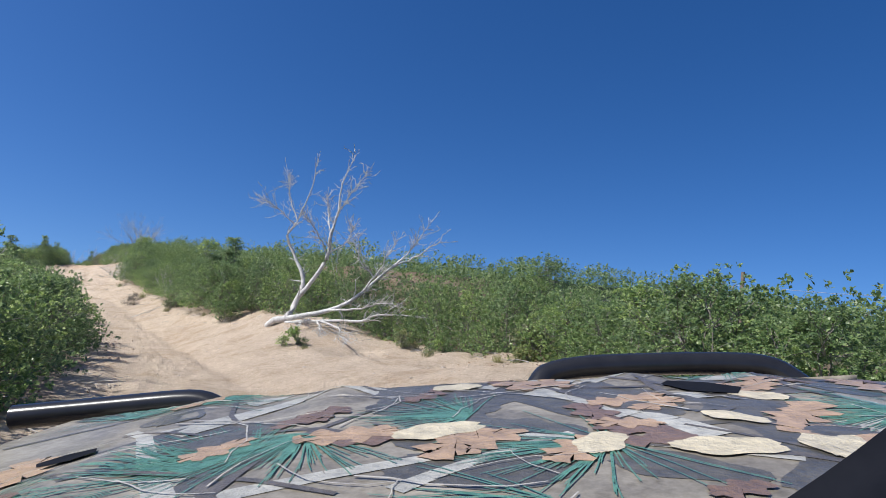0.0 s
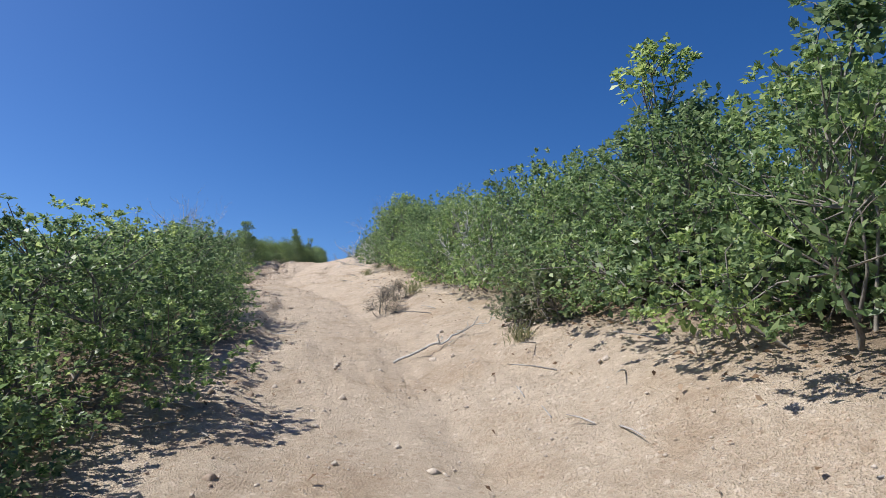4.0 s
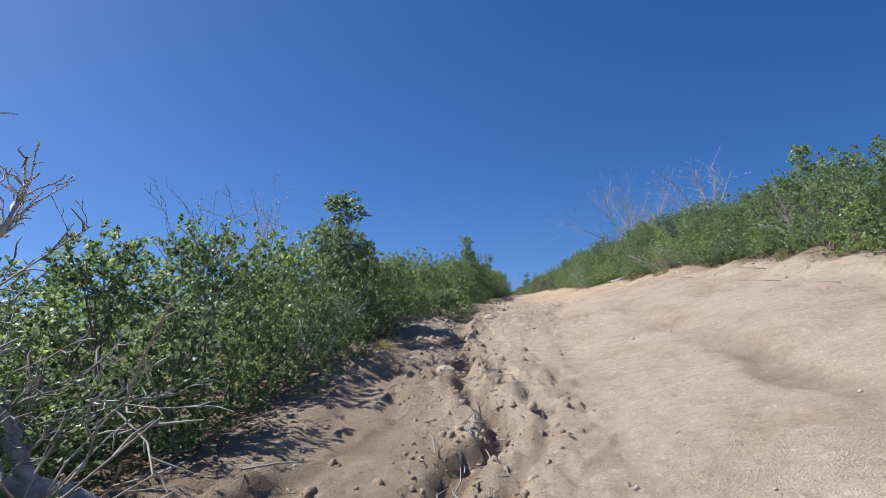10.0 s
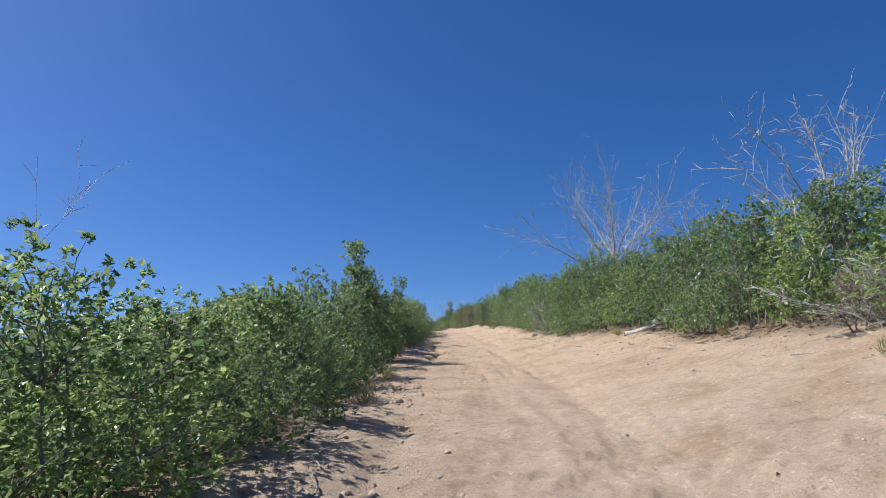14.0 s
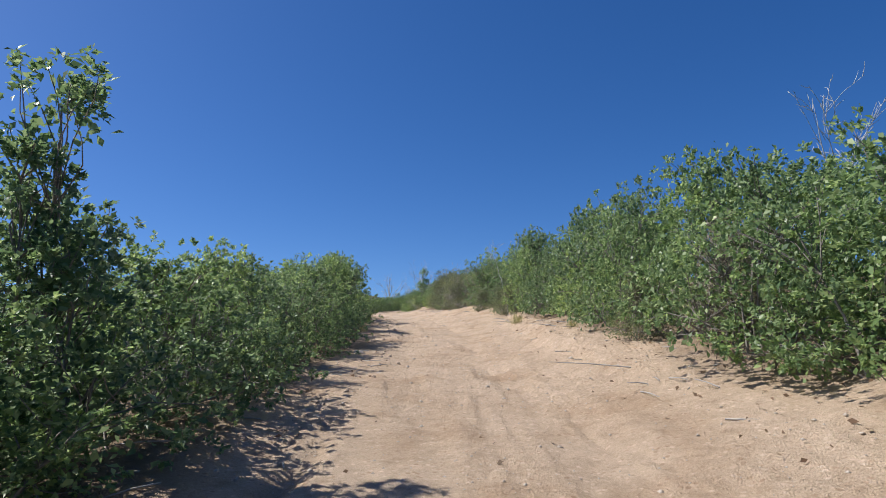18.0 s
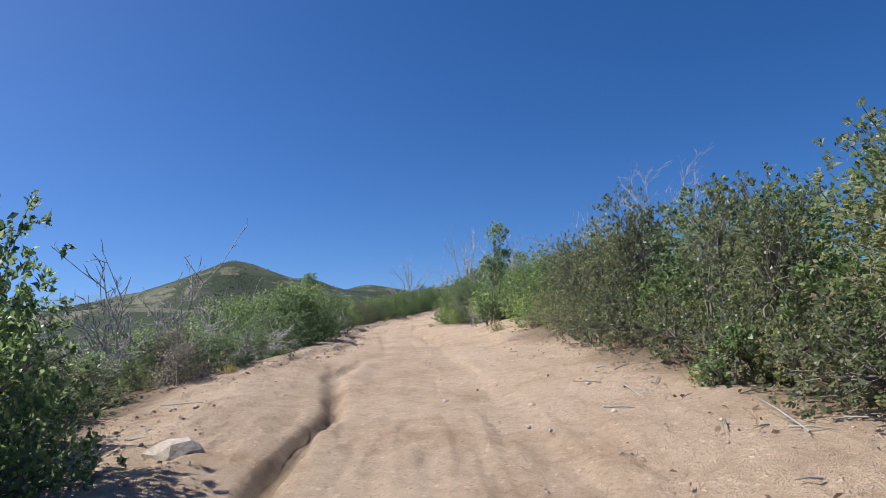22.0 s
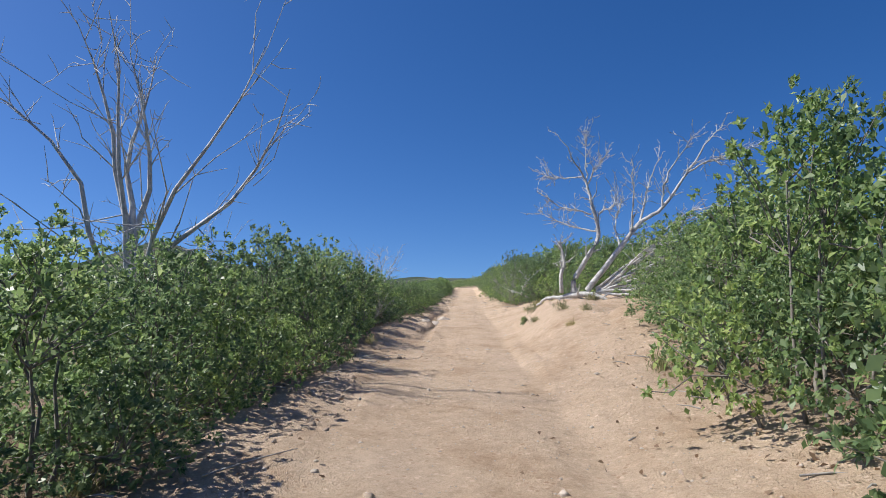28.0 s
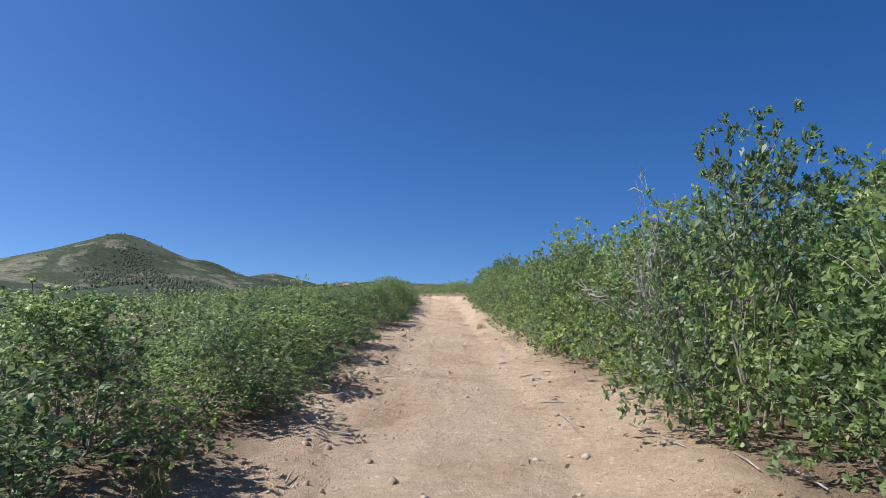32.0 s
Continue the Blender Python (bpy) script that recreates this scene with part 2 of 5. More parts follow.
def line_v(u):
    v = np.interp(u, PU, PV)
    v = np.where(u < 0, 0.26 * u, v)
    return np.where(u > PU[-1], PV_END + 0.16 * np.minimum(u - PU[-1], 60), v)


def line_z(u):
    z = np.interp(u, PU, PZ)
    return np.where(u > PU[-1], PZ_END + 0.004 * np.minimum(u - PU[-1], 60), z)


# along u: slope of the right bank; then, every five metres, where the right and the left brush begin and how high it stands
BANK_U = [-40, 0, 8, 12, 17, 22, 26, 36, 42, 52, 62, 72, 84, 100, 112, 145, 156, 170, 178, 187, 260]
BANK = [0.12, 0.14, 0.20, 0.24, 0.42, 0.36, 0.34, 0.30, 0.24, 0.22, 0.22, 0.28, 0.22, 0.16, 0.14, 0.14, 0.22, 0.24, 0.34, 0.18, 0.16]
STEP_U = np.arange(-4, 216, 5.0)
EDGE_R = [4.6, 4.8, 5.3, 5.9, 5.2, 3.4, 2.1, 2.4, 2.4, 3, 4.4, 4.6, 5.7, 5.4, 4.6, 4.1, 3.4, 3.1, 2.9, 2.5, 2.6, 2.7, 3.3, 3, 2.5, 2.6, 2.5, 3.0,
          3.3, 1.8, 2.7, 2.3, 1.7, 1.6, 1.5, 2.9, 4.8, 3.4, 1.9, 1.7, 1.6, 1.5, 1.4, 1.6]
EDGE_L = [-1.9, -1.7, -1.5, -1.3, -1.1, -1.1, -1.1, -0.9, -0.9, -1.5, -1.6, -2.1, -2.0, -1.8, -2.0, -2.0, -2.1, -1.9, -1.8, -1.7, -1.2, -1.2, -1.0,
          -1.3, -1.8, -3.5, -2.4, -1.7, -1.9, -1.9, -1.8, -1.7, -1.7, -2.0, -2.0, -1.8, -1.9, -2.0, -1.3, -1.1, -1.2, -1.1, -0.8, -0.8]
HIGH_R = [1.4, 1.45, 1.55, 1.8, 1.9, 2, 2.3, 2.1, 1.6, 2.2, 2.7, 2.5, 2.3, 1.9, 1.8, 2, 2.3, 2.3, 2.5, 2.4, 2.6, 2.6, 2.7, 2.3, 2.1, 2.4, 2.1, 2.1,
          1.6, 2.1, 2, 2.3, 2.9, 3.2, 2.3, 2.1, 1.9, 2.2, 2.5, 2.7, 2.3, 2.0, 1.9, 1.8]
HIGH_L = [2.0, 2.1, 2.1, 2.1, 1.9, 2.0, 1.5, 1.3, 1.4, 1.8, 1.8, 1.6, 2.0, 2.4, 1.8, 1.7, 2.3, 2.7, 2.2, 1.8, 1.8, 2.0, 2.3, 3.0, 2.9, 0.9, 0.75, 1.7,
          2.5, 2.0, 1.6, 1.35, 1.8, 1.8, 2.2, 2.5, 2.3, 1.8, 1.3, 1.0, 1.0, 1.1, 1.2, 1.2]


def along(u, table):
    return np.interp(u, BANK_U if len(table) == len(BANK_U) else STEP_U, table)


WAVES = {}


def wobble(x, y, scale, seed):
    """A smooth, cheap sum of waves, about -1 to 1."""
    if seed not in WAVES:
        r = np.random.RandomState(seed)
        WAVES[seed] = [(r.uniform(0.5, 1.5), r.uniform(-1.5, 1.5), r.uniform(0, 6.28), r.uniform(0, 3.14)) for _ in range(5)]
    out = 0
    for a, b, p, c in WAVES[seed]:
        ca, sa = math.cos(c), math.sin(c)
        out = out + np.sin(scale * ((a * ca - b * sa) * x + (a * sa + b * ca) * y) + p)
    return out / 3.2


def rills(u, d):
    """Depth of the channels that rain has cut into the trail."""
    wash, out = np.clip(1.3 - np.abs(u - 56) / 13, 0, 1), 0
    main = np.interp(u, [44, 50, 53.7, 56.7, 60, 66, 74], [-0.2, -0.3, -0.5, 0.1, -0.69, -1.16, -1.5])
    for c, w, h, seed in ((main - 1.0, 0.13, 0.07, 11), (main, 0.15, 0.25, 12), (main + 0.5, 0.07, 0.07, 13), (2.6, 0.22, 0.08, 15)):
        off = d - c - 0.20 * wobble(u, 0 * u, 0.6, seed) - 0.12 * wobble(u, 0 * u, 2.6, seed + 40) - 0.06 * wobble(u, d, 6.0, seed + 60) - 0.03 * wobble(u, d, 13.0, seed + 65)
        out = out + h * wash * np.clip(0.7 + 0.5 * wobble(u, 0 * u, 1.1, seed + 80), 0.1, 1.2) / (1 + (off / w) ** 6)
    gully = np.clip(1.2 - np.abs(u - 119) / 7, 0, 1) + np.clip(1.2 - np.abs(u - 182) / 6, 0, 1) + np.clip(1.2 - np.abs(u - 86) / 5, 0, 1)
    return out + 0.16 * gully / (1 + ((d + 1.05 - 0.3 * wobble(u, 0 * u, 0.8, 16) - 0.06 * wobble(u, d, 5.0, 24)) / 0.11) ** 4)


def ledges(u, d):
    """The low scarps, broken and winding, where the trail has cut into the ground on both sides."""
    lip = along(u, EDGE_L) + 0.40 + 0.22 * wobble(u, 0 * u, 0.55, 71) + 0.08 * wobble(u, 0 * u, 2.7, 72) + 0.04 * wobble(u, d, 7.0, 73)
    high = 0.10 * np.clip(0.25 + 0.9 * wobble(u, 0 * u, 0.22, 74), 0.08, 1.3) * np.clip((u - 4) / 8, 0, 1)
    z = high / (1 + np.exp(np.clip((d - lip) / 0.03, -40, 40)))
    lip = along(u, EDGE_R) - 0.25 + 0.3 * wobble(u, 0 * u, 0.5, 75) + 0.12 * wobble(u, 0 * u, 2.2, 76) + 0.05 * wobble(u, d, 6.0, 77)
    high = 0.17 * np.clip(0.35 + 0.9 * wobble(u, 0 * u, 0.3, 78), 0, 1.2) * np.clip((u - 16) / 8, 0, 1)
    return z + high / (1 + np.exp(np.clip((lip - d) / 0.06, -40, 40)))


def lanes(u, d):
    """For the two wheel ruts: the distance from the nearer one's middle, and how far one is in it."""
    drift = 0.2 * wobble(u, 0 * u, 0.3, 8) + 0.05 * wobble(u, 0 * u, 1.1, 7)
    a, b = d + 0.32 - drift, d - 1.05 - drift
    off = np.where(np.abs(a) < np.abs(b), a, b)
    return off, np.exp(-(off / 0.17) ** 4)


def relief(u, d):
    """Height of the ground over the driven line's own height."""
    right = np.clip(d - 1.1, 0, None)
    bank = along(u, BANK)
    start = np.clip((u - 8) / 22, 0.05, 1)
    z = bank * np.minimum(right, np.interp(u, [4, 12, 20, 32, 168, 174, 181, 190], [4.0, 2.0, 2.6, 9.0, 9.0, 1.9, 1.9, 9.0])) + 0.03 * start * np.clip(right - 9, 0, 24) - 0.02 * np.clip(right - 40, 0, 1500)
    z = z + 0.45 * np.exp(-((u - 177) / 4.0) ** 2) * np.clip((d - 1.5) / 0.9, 0, 1) * np.clip((9 - d) / 4, 0, 1)
    left = np.clip(-d - 1.3, 0, None)
    z = z + 0.09 * np.exp(-((left - 0.8) / 0.7) ** 2) * np.clip(-d / 1.6, 0, 1)
    z = z - 0.10 * np.clip(left - 1.0, 0, 40) - 0.16 * np.clip(left - 40, 0, 700) - 0.03 * np.clip(left - 700, 0, 1500)
    rough = np.clip(np.abs(d - 0.4) - 1.2, 0, 3) / 3
    z = z + 0.16 * rough * wobble(u, d, 0.9, 3) + 0.07 * rough * wobble(u, d, 3.1, 4)
    far = np.clip((np.abs(d) - 30) / 150, 0, 1)
    far = far * np.where(d > 0, 0.35, 1.0)
    z = z + far * (5.0 * wobble(u, d, 0.018, 5) + 14.0 * np.clip((np.abs(d) - 300) / 900, 0, 1) * wobble(u, d, 0.006, 6))
    # wheel ruts, a crown between them, hollows and washed rills
    drift = 0.2 * wobble(u, 0 * u, 0.3, 8) + 0.05 * wobble(u, 0 * u, 1.1, 7)
    for c in (-0.32, 1.05):
        z = z - 0.016 * np.exp(-((d - c - drift) / 0.24) ** 2) + 0.005 * np.exp(-((np.abs(d - c - drift) - 0.36) / 0.1) ** 2)
    z = z + 0.03 * wobble(u, d, 1.6, 9) + 0.010 * wobble(u, d, 5.0, 10)
    crumb = 0.026 * np.abs(wobble(u, d, 5.5, 14)) + 0.020 * np.abs(wobble(u, d, 10.0, 17)) + 0.016 * np.abs(wobble(u, d, 17.0, 18)) + 0.010 * wobble(u, d, 29.0, 19)
    crumb = crumb * (1.25 + 1.5 * np.clip(1.3 - np.abs(u - 56) / 13, 0, 1) * np.clip((1.2 - d) / 0.8, 0, 1))
    z = z + crumb * np.clip(1.2 - np.abs(d - 0.4) / 12, 0, 1) * np.clip(0.55 + wobble(u, d, 0.8, 20), 0.3, 1.2)
    z = z - rills(u, d) + ledges(u, d)
    return z


# far mountains: u, v, height over the plain, spread along u and v
HILLS = [(2540, -842, 196, 430, 430), (2610, -560, 128, 320, 210), (2500, -1180, 95, 400, 300), (3000, -330, 88, 500, 260), (3400, 250, 76, 500, 420),
         (2100, -1500, 40, 500, 500), (1330, -330, 60, 240, 230), (1500, -760, 62, 300, 240)]


def ground_z(u, v):
    d = v - line_v(u) * np.exp(-((v / 70) ** 2))
    z = line_z(u) + relief(u, d)
    ahead = np.clip((u - 230) / 900, 0, 1)
    z = z - 30 * ahead * np.exp(-((d / 400) ** 2))
    floor = -78 + 4 * wobble(u, v, 0.01, 21)
    z = np.maximum(z, floor)
    for hu, hv, h, su, sv in HILLS:
        fall = ((u - hu) / su) ** 2 + np.abs((v - hv) / sv) ** 1.5
        bump_z = floor + h * np.exp(-fall) * (1.03 + 0.05 * wobble(u, v, 0.012, 22) - 0.07 * np.abs(wobble(u, v, 0.008, 23)))
        z = np.where(u > 900, np.maximum(z, bump_z), z)
    return z


def to_xy(u, v):
    return u * UX + v * UY, u * UY - v * UX


def spot(u, d):
    """The place on the ground at u along the line and d to its right."""
    v = float(line_v(np.array(u)) * np.exp(-((d / 70) ** 2)) + d)
    x, y = to_xy(u, v)
    return Vector((x, y, float(ground_z(np.array(float(u)), np.array(v)))))


def raw_mesh(name, verts, faces, mats, smooth=False):
    """A mesh from an array of points and one of faces, all with the same number of corners."""
    me = bpy.data.meshes.new(name)
    verts, faces = np.asarray(verts, np.float32), np.asarray(faces, np.int32)
    me.vertices.add(len(verts))
    me.vertices.foreach_set("co", verts.ravel())
    me.loops.add(faces.size)
    me.loops.foreach_set("vertex_index", faces.ravel())
    me.polygons.add(len(faces))
    me.polygons.foreach_set("loop_start", np.arange(len(faces), dtype=np.int32) * faces.shape[1])
    me.polygons.foreach_set("loop_total", np.full(len(faces), faces.shape[1], np.int32))
    if smooth:
        me.polygons.foreach_set("use_smooth", np.ones(len(faces), bool))
    for m in mats:
        me.materials.append(m)
    me.update()
    me.validate()
    return me


def build_ground():
    us = np.concatenate([-40 - np.geomspace(1, 1500, 22)[::-1], np.arange(-40, 0, 0.6), np.arange(0, 38, 0.3), np.arange(38, 70, 0.12), np.arange(70, 215, 0.26), 215 + np.geomspace(0.6, 1385, 52), np.linspace(1630, 3300, 64), 3300 + np.geomspace(30, 1200, 8)])
    side = np.geomspace(0.3, 4400, 62)
    vs = np.concatenate([-1500 - np.geomspace(30, 2900, 14)[::-1], -np.linspace(300, 1500, 60)[::-1], -9 - np.geomspace(0.3, 270, 44)[::-1], np.arange(-9, -3.9, 0.24), np.arange(-3.9, -2.4, 0.1), np.arange(-2.4, 1.6, 0.06), np.arange(1.6, 6.2, 0.085), np.arange(6.2, 10, 0.24), 10 + side])
    uu, ds = np.meshgrid(us, vs, indexing="ij")
    vv = ds + line_v(uu) * np.exp(-((ds / 70) ** 2))
    zz = ground_z(uu, vv)
    xx, yy = to_xy(uu, vv)
    n, m = uu.shape
    idx = np.arange(n * m).reshape(n, m)
    faces = np.stack([idx[:-1, :-1], idx[:-1, 1:], idx[1:, 1:], idx[1:, :-1]], -1).reshape(-1, 4)
    me = raw_mesh("ground", np.stack([xx, yy, zz], -1).reshape(-1, 3), faces, [GROUND], True)
    er, el = along(uu, EDGE_R), along(uu, EDGE_L)
    wob = 0.35 * wobble(uu, ds, 1.3, 31)
    sand = np.clip((er + 1.2 + wob - ds) / 0.9, 0, 1) * np.clip((ds - el + 0.7 + wob) / 0.7, 0, 1)
    sand = sand * (1 - 0.6 * np.clip(rills(uu, ds) / 0.12, 0, 1))
    sand = sand * (1 - 0.5 * np.clip(1.3 - np.abs(uu - 54) / 11, 0, 1) * np.clip((-0.1 - ds + wob) / 0.5, 0, 1))
    sand = np.maximum(sand, 0.18 * np.clip(wobble(uu, ds, 0.7, 33), 0, 1))
    scrub = np.clip((np.abs(ds) - 14) / 10, 0, 1)
    hill = np.clip((zz + 40) / 60, 0, 1) * np.clip((uu - 1200) / 400, 0, 1)
    plain = np.maximum(np.clip((-ds - 1500) / 300, 0, 1), hill * np.clip(0.5 * wobble(uu, vv, 0.016, 35) - 0.1, 0, 0.3))
    cover = np.stack([sand, scrub, plain, np.ones_like(sand)], -1).reshape(-1, 4).astype(np.float32)
    tone = np.clip((uu - 62) / 14, 0.15, 1).reshape(-1).astype(np.float32)
    me.attributes.new("tone", "FLOAT", "POINT").data.foreach_set("value", tone)
    off, deep_in = lanes(uu, ds)
    lane = np.stack([uu, off, deep_in * (np.abs(ds) < 4)], -1).reshape(-1, 3).astype(np.float32)
    me.attributes.new("lane", "FLOAT_VECTOR", "POINT").data.foreach_set("vector", lane.ravel())
    at = me.attributes.new("cover", "FLOAT_COLOR", "POINT")
    at.data.foreach_set("color", cover.ravel())
    return tagged(new("ground", me), "pinkish granite sand trail and scrubby soil slopes", "ground", kind="structure")


build_ground()


# ---- plants ----
def part(name, me, parent, label=""):
    ob = new(name, me)
    ob.parent = parent
    return tagged(ob, label)


def tubes(paths, sides=5):
    """Tapered tubes along lists of (point, radius); arrays of points and quads."""
    verts, faces, n = [], [], 0
    ring = np.linspace(0, 2 * np.pi, sides, endpoint=False)
    for path in paths:
        pts = np.array([p for p, _ in path], float)
        rad = np.array([r for _, r in path], float)
        tan = np.gradient(pts, axis=0)
        tan /= np.linalg.norm(tan, axis=1)[:, None] + 1e-9
        ref = np.where(np.abs(tan[:, 2:]) > 0.9, [[1.0, 0, 0]], [[0, 0, 1.0]])
        a = np.cross(tan, ref)
        a /= np.linalg.norm(a, axis=1)[:, None] + 1e-9
        b = np.cross(tan, a)
        v = pts[:, None] + rad[:, None, None] * (np.cos(ring)[None, :, None] * a[:, None] + np.sin(ring)[None, :, None] * b[:, None])
        verts.append(v.reshape(-1, 3))
        k = len(pts)
        i = np.arange(k - 1)[:, None] * sides + np.arange(sides)[None]
        j = np.arange(k - 1)[:, None] * sides + (np.arange(sides)[None] + 1) % sides
        faces.append(np.stack([i, j, j + sides, i + sides], -1).reshape(-1, 4) + n)
        n += len(v) * sides
    return np.concatenate(verts), np.concatenate(faces)


# a lobed leaf folded along its rib, and a plain one
LEAF = np.array([(0, 0, 0), (0.35, 0.44, 0.09), (0.13, 0.62, 0.03), (0, 1, -0.10), (-0.13, 0.62, 0.03), (-0.35, 0.44, 0.09)])
LEAF_HALVES = np.array([(0, 1, 2, 3), (0, 3, 4, 5)])
BLADE = np.array([(0, 0, 0), (0.29, 0.62, 0.07), (0, 1, -0.08), (-0.29, 0.62, 0.07)])


def leaves(tips, ways, count, size, rng, simple=False, spread=0.9, face=0.5):
    """Rosettes of leaves at the twig tips: points and faces."""
    n = len(tips) * count
    at = np.repeat(tips, count, axis=0) + rng.normal(0, 0.35 * size, (n, 3))
    way = np.repeat(ways, count, axis=0) + rng.normal(0, spread, (n, 3))
    way /= np.linalg.norm(way, axis=1)[:, None]
    nor = np.repeat(ways, count, axis=0) * face + (0, 0, 0.8) + rng.normal(0, 0.5, (n, 3))
    nor -= (nor * way).sum(1)[:, None] * way
    nor /= np.linalg.norm(nor, axis=1)[:, None] + 1e-9
    across = np.cross(way, nor)
    s = size * rng.uniform(0.65, 1.3, (n, 1, 1))
    base = BLADE if simple else LEAF
    v = at[:, None] + s * (base[None, :, :1] * across[:, None] + base[None, :, 1:2] * way[:, None] + base[None, :, 2:] * nor[:, None])
    f = np.array([[0, 1, 2, 3]]) if simple else LEAF_HALVES
    faces = (np.arange(n)[:, None, None] * len(base) + f[None]).reshape(-1, f.shape[1])
    return v.reshape(-1, 3), faces


def crown(rng, width, height, lumps, tips):
    """Leafy lumps from the ground to the top: for each, its middle, its radii, its twig tips and the ways they point."""
    out = []
    skirt = (lumps + 1) // 2
    for k in range(lumps):
        a = 2.4 * k + rng.uniform(-0.4, 0.4)
        f = max(0.0, (k + 1 - skirt) / (lumps - skirt))
        rad = width * rng.uniform(0.20, 0.27)
        tall = min(rad * rng.uniform(0.9, 1.25), height * 0.3)
        if k < skirt:
            a = 6.28 * k / skirt + rng.uniform(-0.4, 0.4)
            r, z = width * rng.uniform(0.27, 0.36), height * rng.uniform(0.10, 0.25)
        else:
            r, z = width * 0.25 * (1.2 - f) * rng.uniform(0.6, 1.4), height * (0.42 + 0.40 * f * rng.uniform(0.8, 1.05))
        if k == lumps - 1:
            z = height - tall * 0.9
        c = np.array([r * math.cos(a), r * math.sin(a), z])
        way = rng.normal(0, 1, (tips, 3))
        way[:, 2] += 0.2
        way /= np.linalg.norm(way, axis=1)[:, None]
        p = c + way * (rad, rad, tall) * rng.uniform(0.62, 1.12, (tips, 1))
        p[:, 2] = np.maximum(p[:, 2], 0.05 * height * rng.uniform(0.1, 1.6, tips))
        way[:, 2] += 0.35
        way /= np.linalg.norm(way, axis=1)[:, None]
        out.append((c, np.array([rad, rad, tall]), p, way))
    return out


def shrub(name, seed, width, height, lumps, tips, count, size, leaf, label, category, spread=0.9, sprays=3, fill=0, core=0, twigs=8, simple=False):
    """Stems, each with its twigs and its clump of leaves: lobed ones outside, plain ones within, and sprays that stand out at the top."""
    rng = np.random.RandomState(seed)
    root = new(name)
    for k, (c, radii, p, way) in enumerate(crown(rng, width, height, lumps, tips)):
        foot = np.array([c[0] * 0.35, c[1] * 0.35, -0.15])
        bend = foot * 0.5 + c * 0.5 + rng.normal(0, 0.10, 3)
        paths = [[(foot, 0.021), (foot * 0.7 + bend * 0.3 + rng.normal(0, 0.05, 3), 0.018), (bend, 0.013), (bend * 0.5 + c * 0.5 + rng.normal(0, 0.06, 3), 0.010), (c, 0.007)]]
        for q in p[:: max(1, tips // twigs)]:
            mid = (bend + c) / 4 + q * 0.5 + rng.normal(0, 0.06, 3)
            paths.append([(bend * 0.5 + c * 0.5, 0.007), (mid, 0.005), (mid * 0.4 + q * 0.6 + rng.normal(0, 0.03, 3), 0.004), (q, 0.0025)])
        if k >= lumps - sprays:
            for j in range(3):
                top = c + np.array([rng.uniform(-0.35, 0.35), rng.uniform(-0.35, 0.35), rng.uniform(0.14, 0.38)]) * width * 0.5
                paths.append([(c, 0.008), (c * 0.4 + top * 0.6, 0.006), (top, 0.003)])
                extra = c + (top - c) * rng.uniform(0.35, 1.05, (6, 1)) + rng.normal(0, 0.04, (6, 3))
                p = np.concatenate([p, extra])
                way = np.concatenate([way, np.tile((0, 0, 0.7), (6, 1)) + rng.normal(0, 0.5, (6, 3))])
        tagged(part("stem", raw_mesh("stem", *tubes(paths, 4), [STEM]), root), kind="stuff")
        if fill:
            a, up = rng.uniform(0, 6.28, fill), rng.uniform(0.02, 1, fill)
            r = np.sqrt(1 - up ** 2)
            q = np.stack([0.5 * width * r * np.cos(a), 0.5 * width * r * np.sin(a), 0.86 * height * up], -1) * rng.uniform(0.68, 1.0, (fill, 1))
            p = np.concatenate([p, q])
            way = np.concatenate([way, np.stack([np.cos(a), np.sin(a), 0.5 + 0 * a], -1)])
        cut = 0 if simple else len(p) // 2
        v, f = leaves(p[cut:], way[cut:], count, size, rng, True, spread, 0.5)
        if cut:
            v2, f2 = leaves(p[:cut], way[:cut], count, 1.12 * size, rng, False, spread, 0.5)
            v, f = np.concatenate([v, v2]), np.concatenate([f, f2 + len(v)])
        if core:
            w = rng.normal(0, 1, (core, 3))
            w /= np.linalg.norm(w, axis=1)[:, None]
            q = c + w * radii * rng.uniform(0.25, 0.8, (core, 1))
            q[:, 2] = np.maximum(q[:, 2], 0.03)
            v2, f2 = leaves(q, w, 1, 1.5 * size, rng, True, 0.9, 0.5)
            v, f = np.concatenate([v, v2]), np.concatenate([f, f2 + len(v)])
        tagged(part("leaf_clump", raw_mesh("leaf_clump", v, f, [leaf]), root), kind="stuff")
    return tagged(root, label, category)


OAK_LABEL = "green scrub oak shrub with lobed leaves beside the trail"
oaks = [shrub("oak_shrub", 100 + k, w, 2.0, n, tips, 16, 0.048, OAK_LEAF, OAK_LABEL, "shrub", sprays=sp, fill=18, core=190)
        for k, (w, n, tips, sp) in enumerate([(2.5, 9, 48, 3), (2.2, 8, 50, 2), (2.8, 10, 46, 4), (2.1, 8, 50, 3), (2.4, 9, 47, 2), (2.6, 9, 48, 3)])]
brushes = [shrub("brush_shrub", 140 + k, 2.0, 2.0, 8, 90, 12, 0.040, OLIVE_LEAF, "olive green fine-leaved brush with upright twigs", "shrub", 0.6, 5, 16, 160, 16, True)
           for k in range(3)]
for o in oaks:
    tagged(o, group="oak shrubs along the trail")
for o in brushes:
    tagged(o, group="fine-leaved brush along the trail")
used, pieces = set(), {}


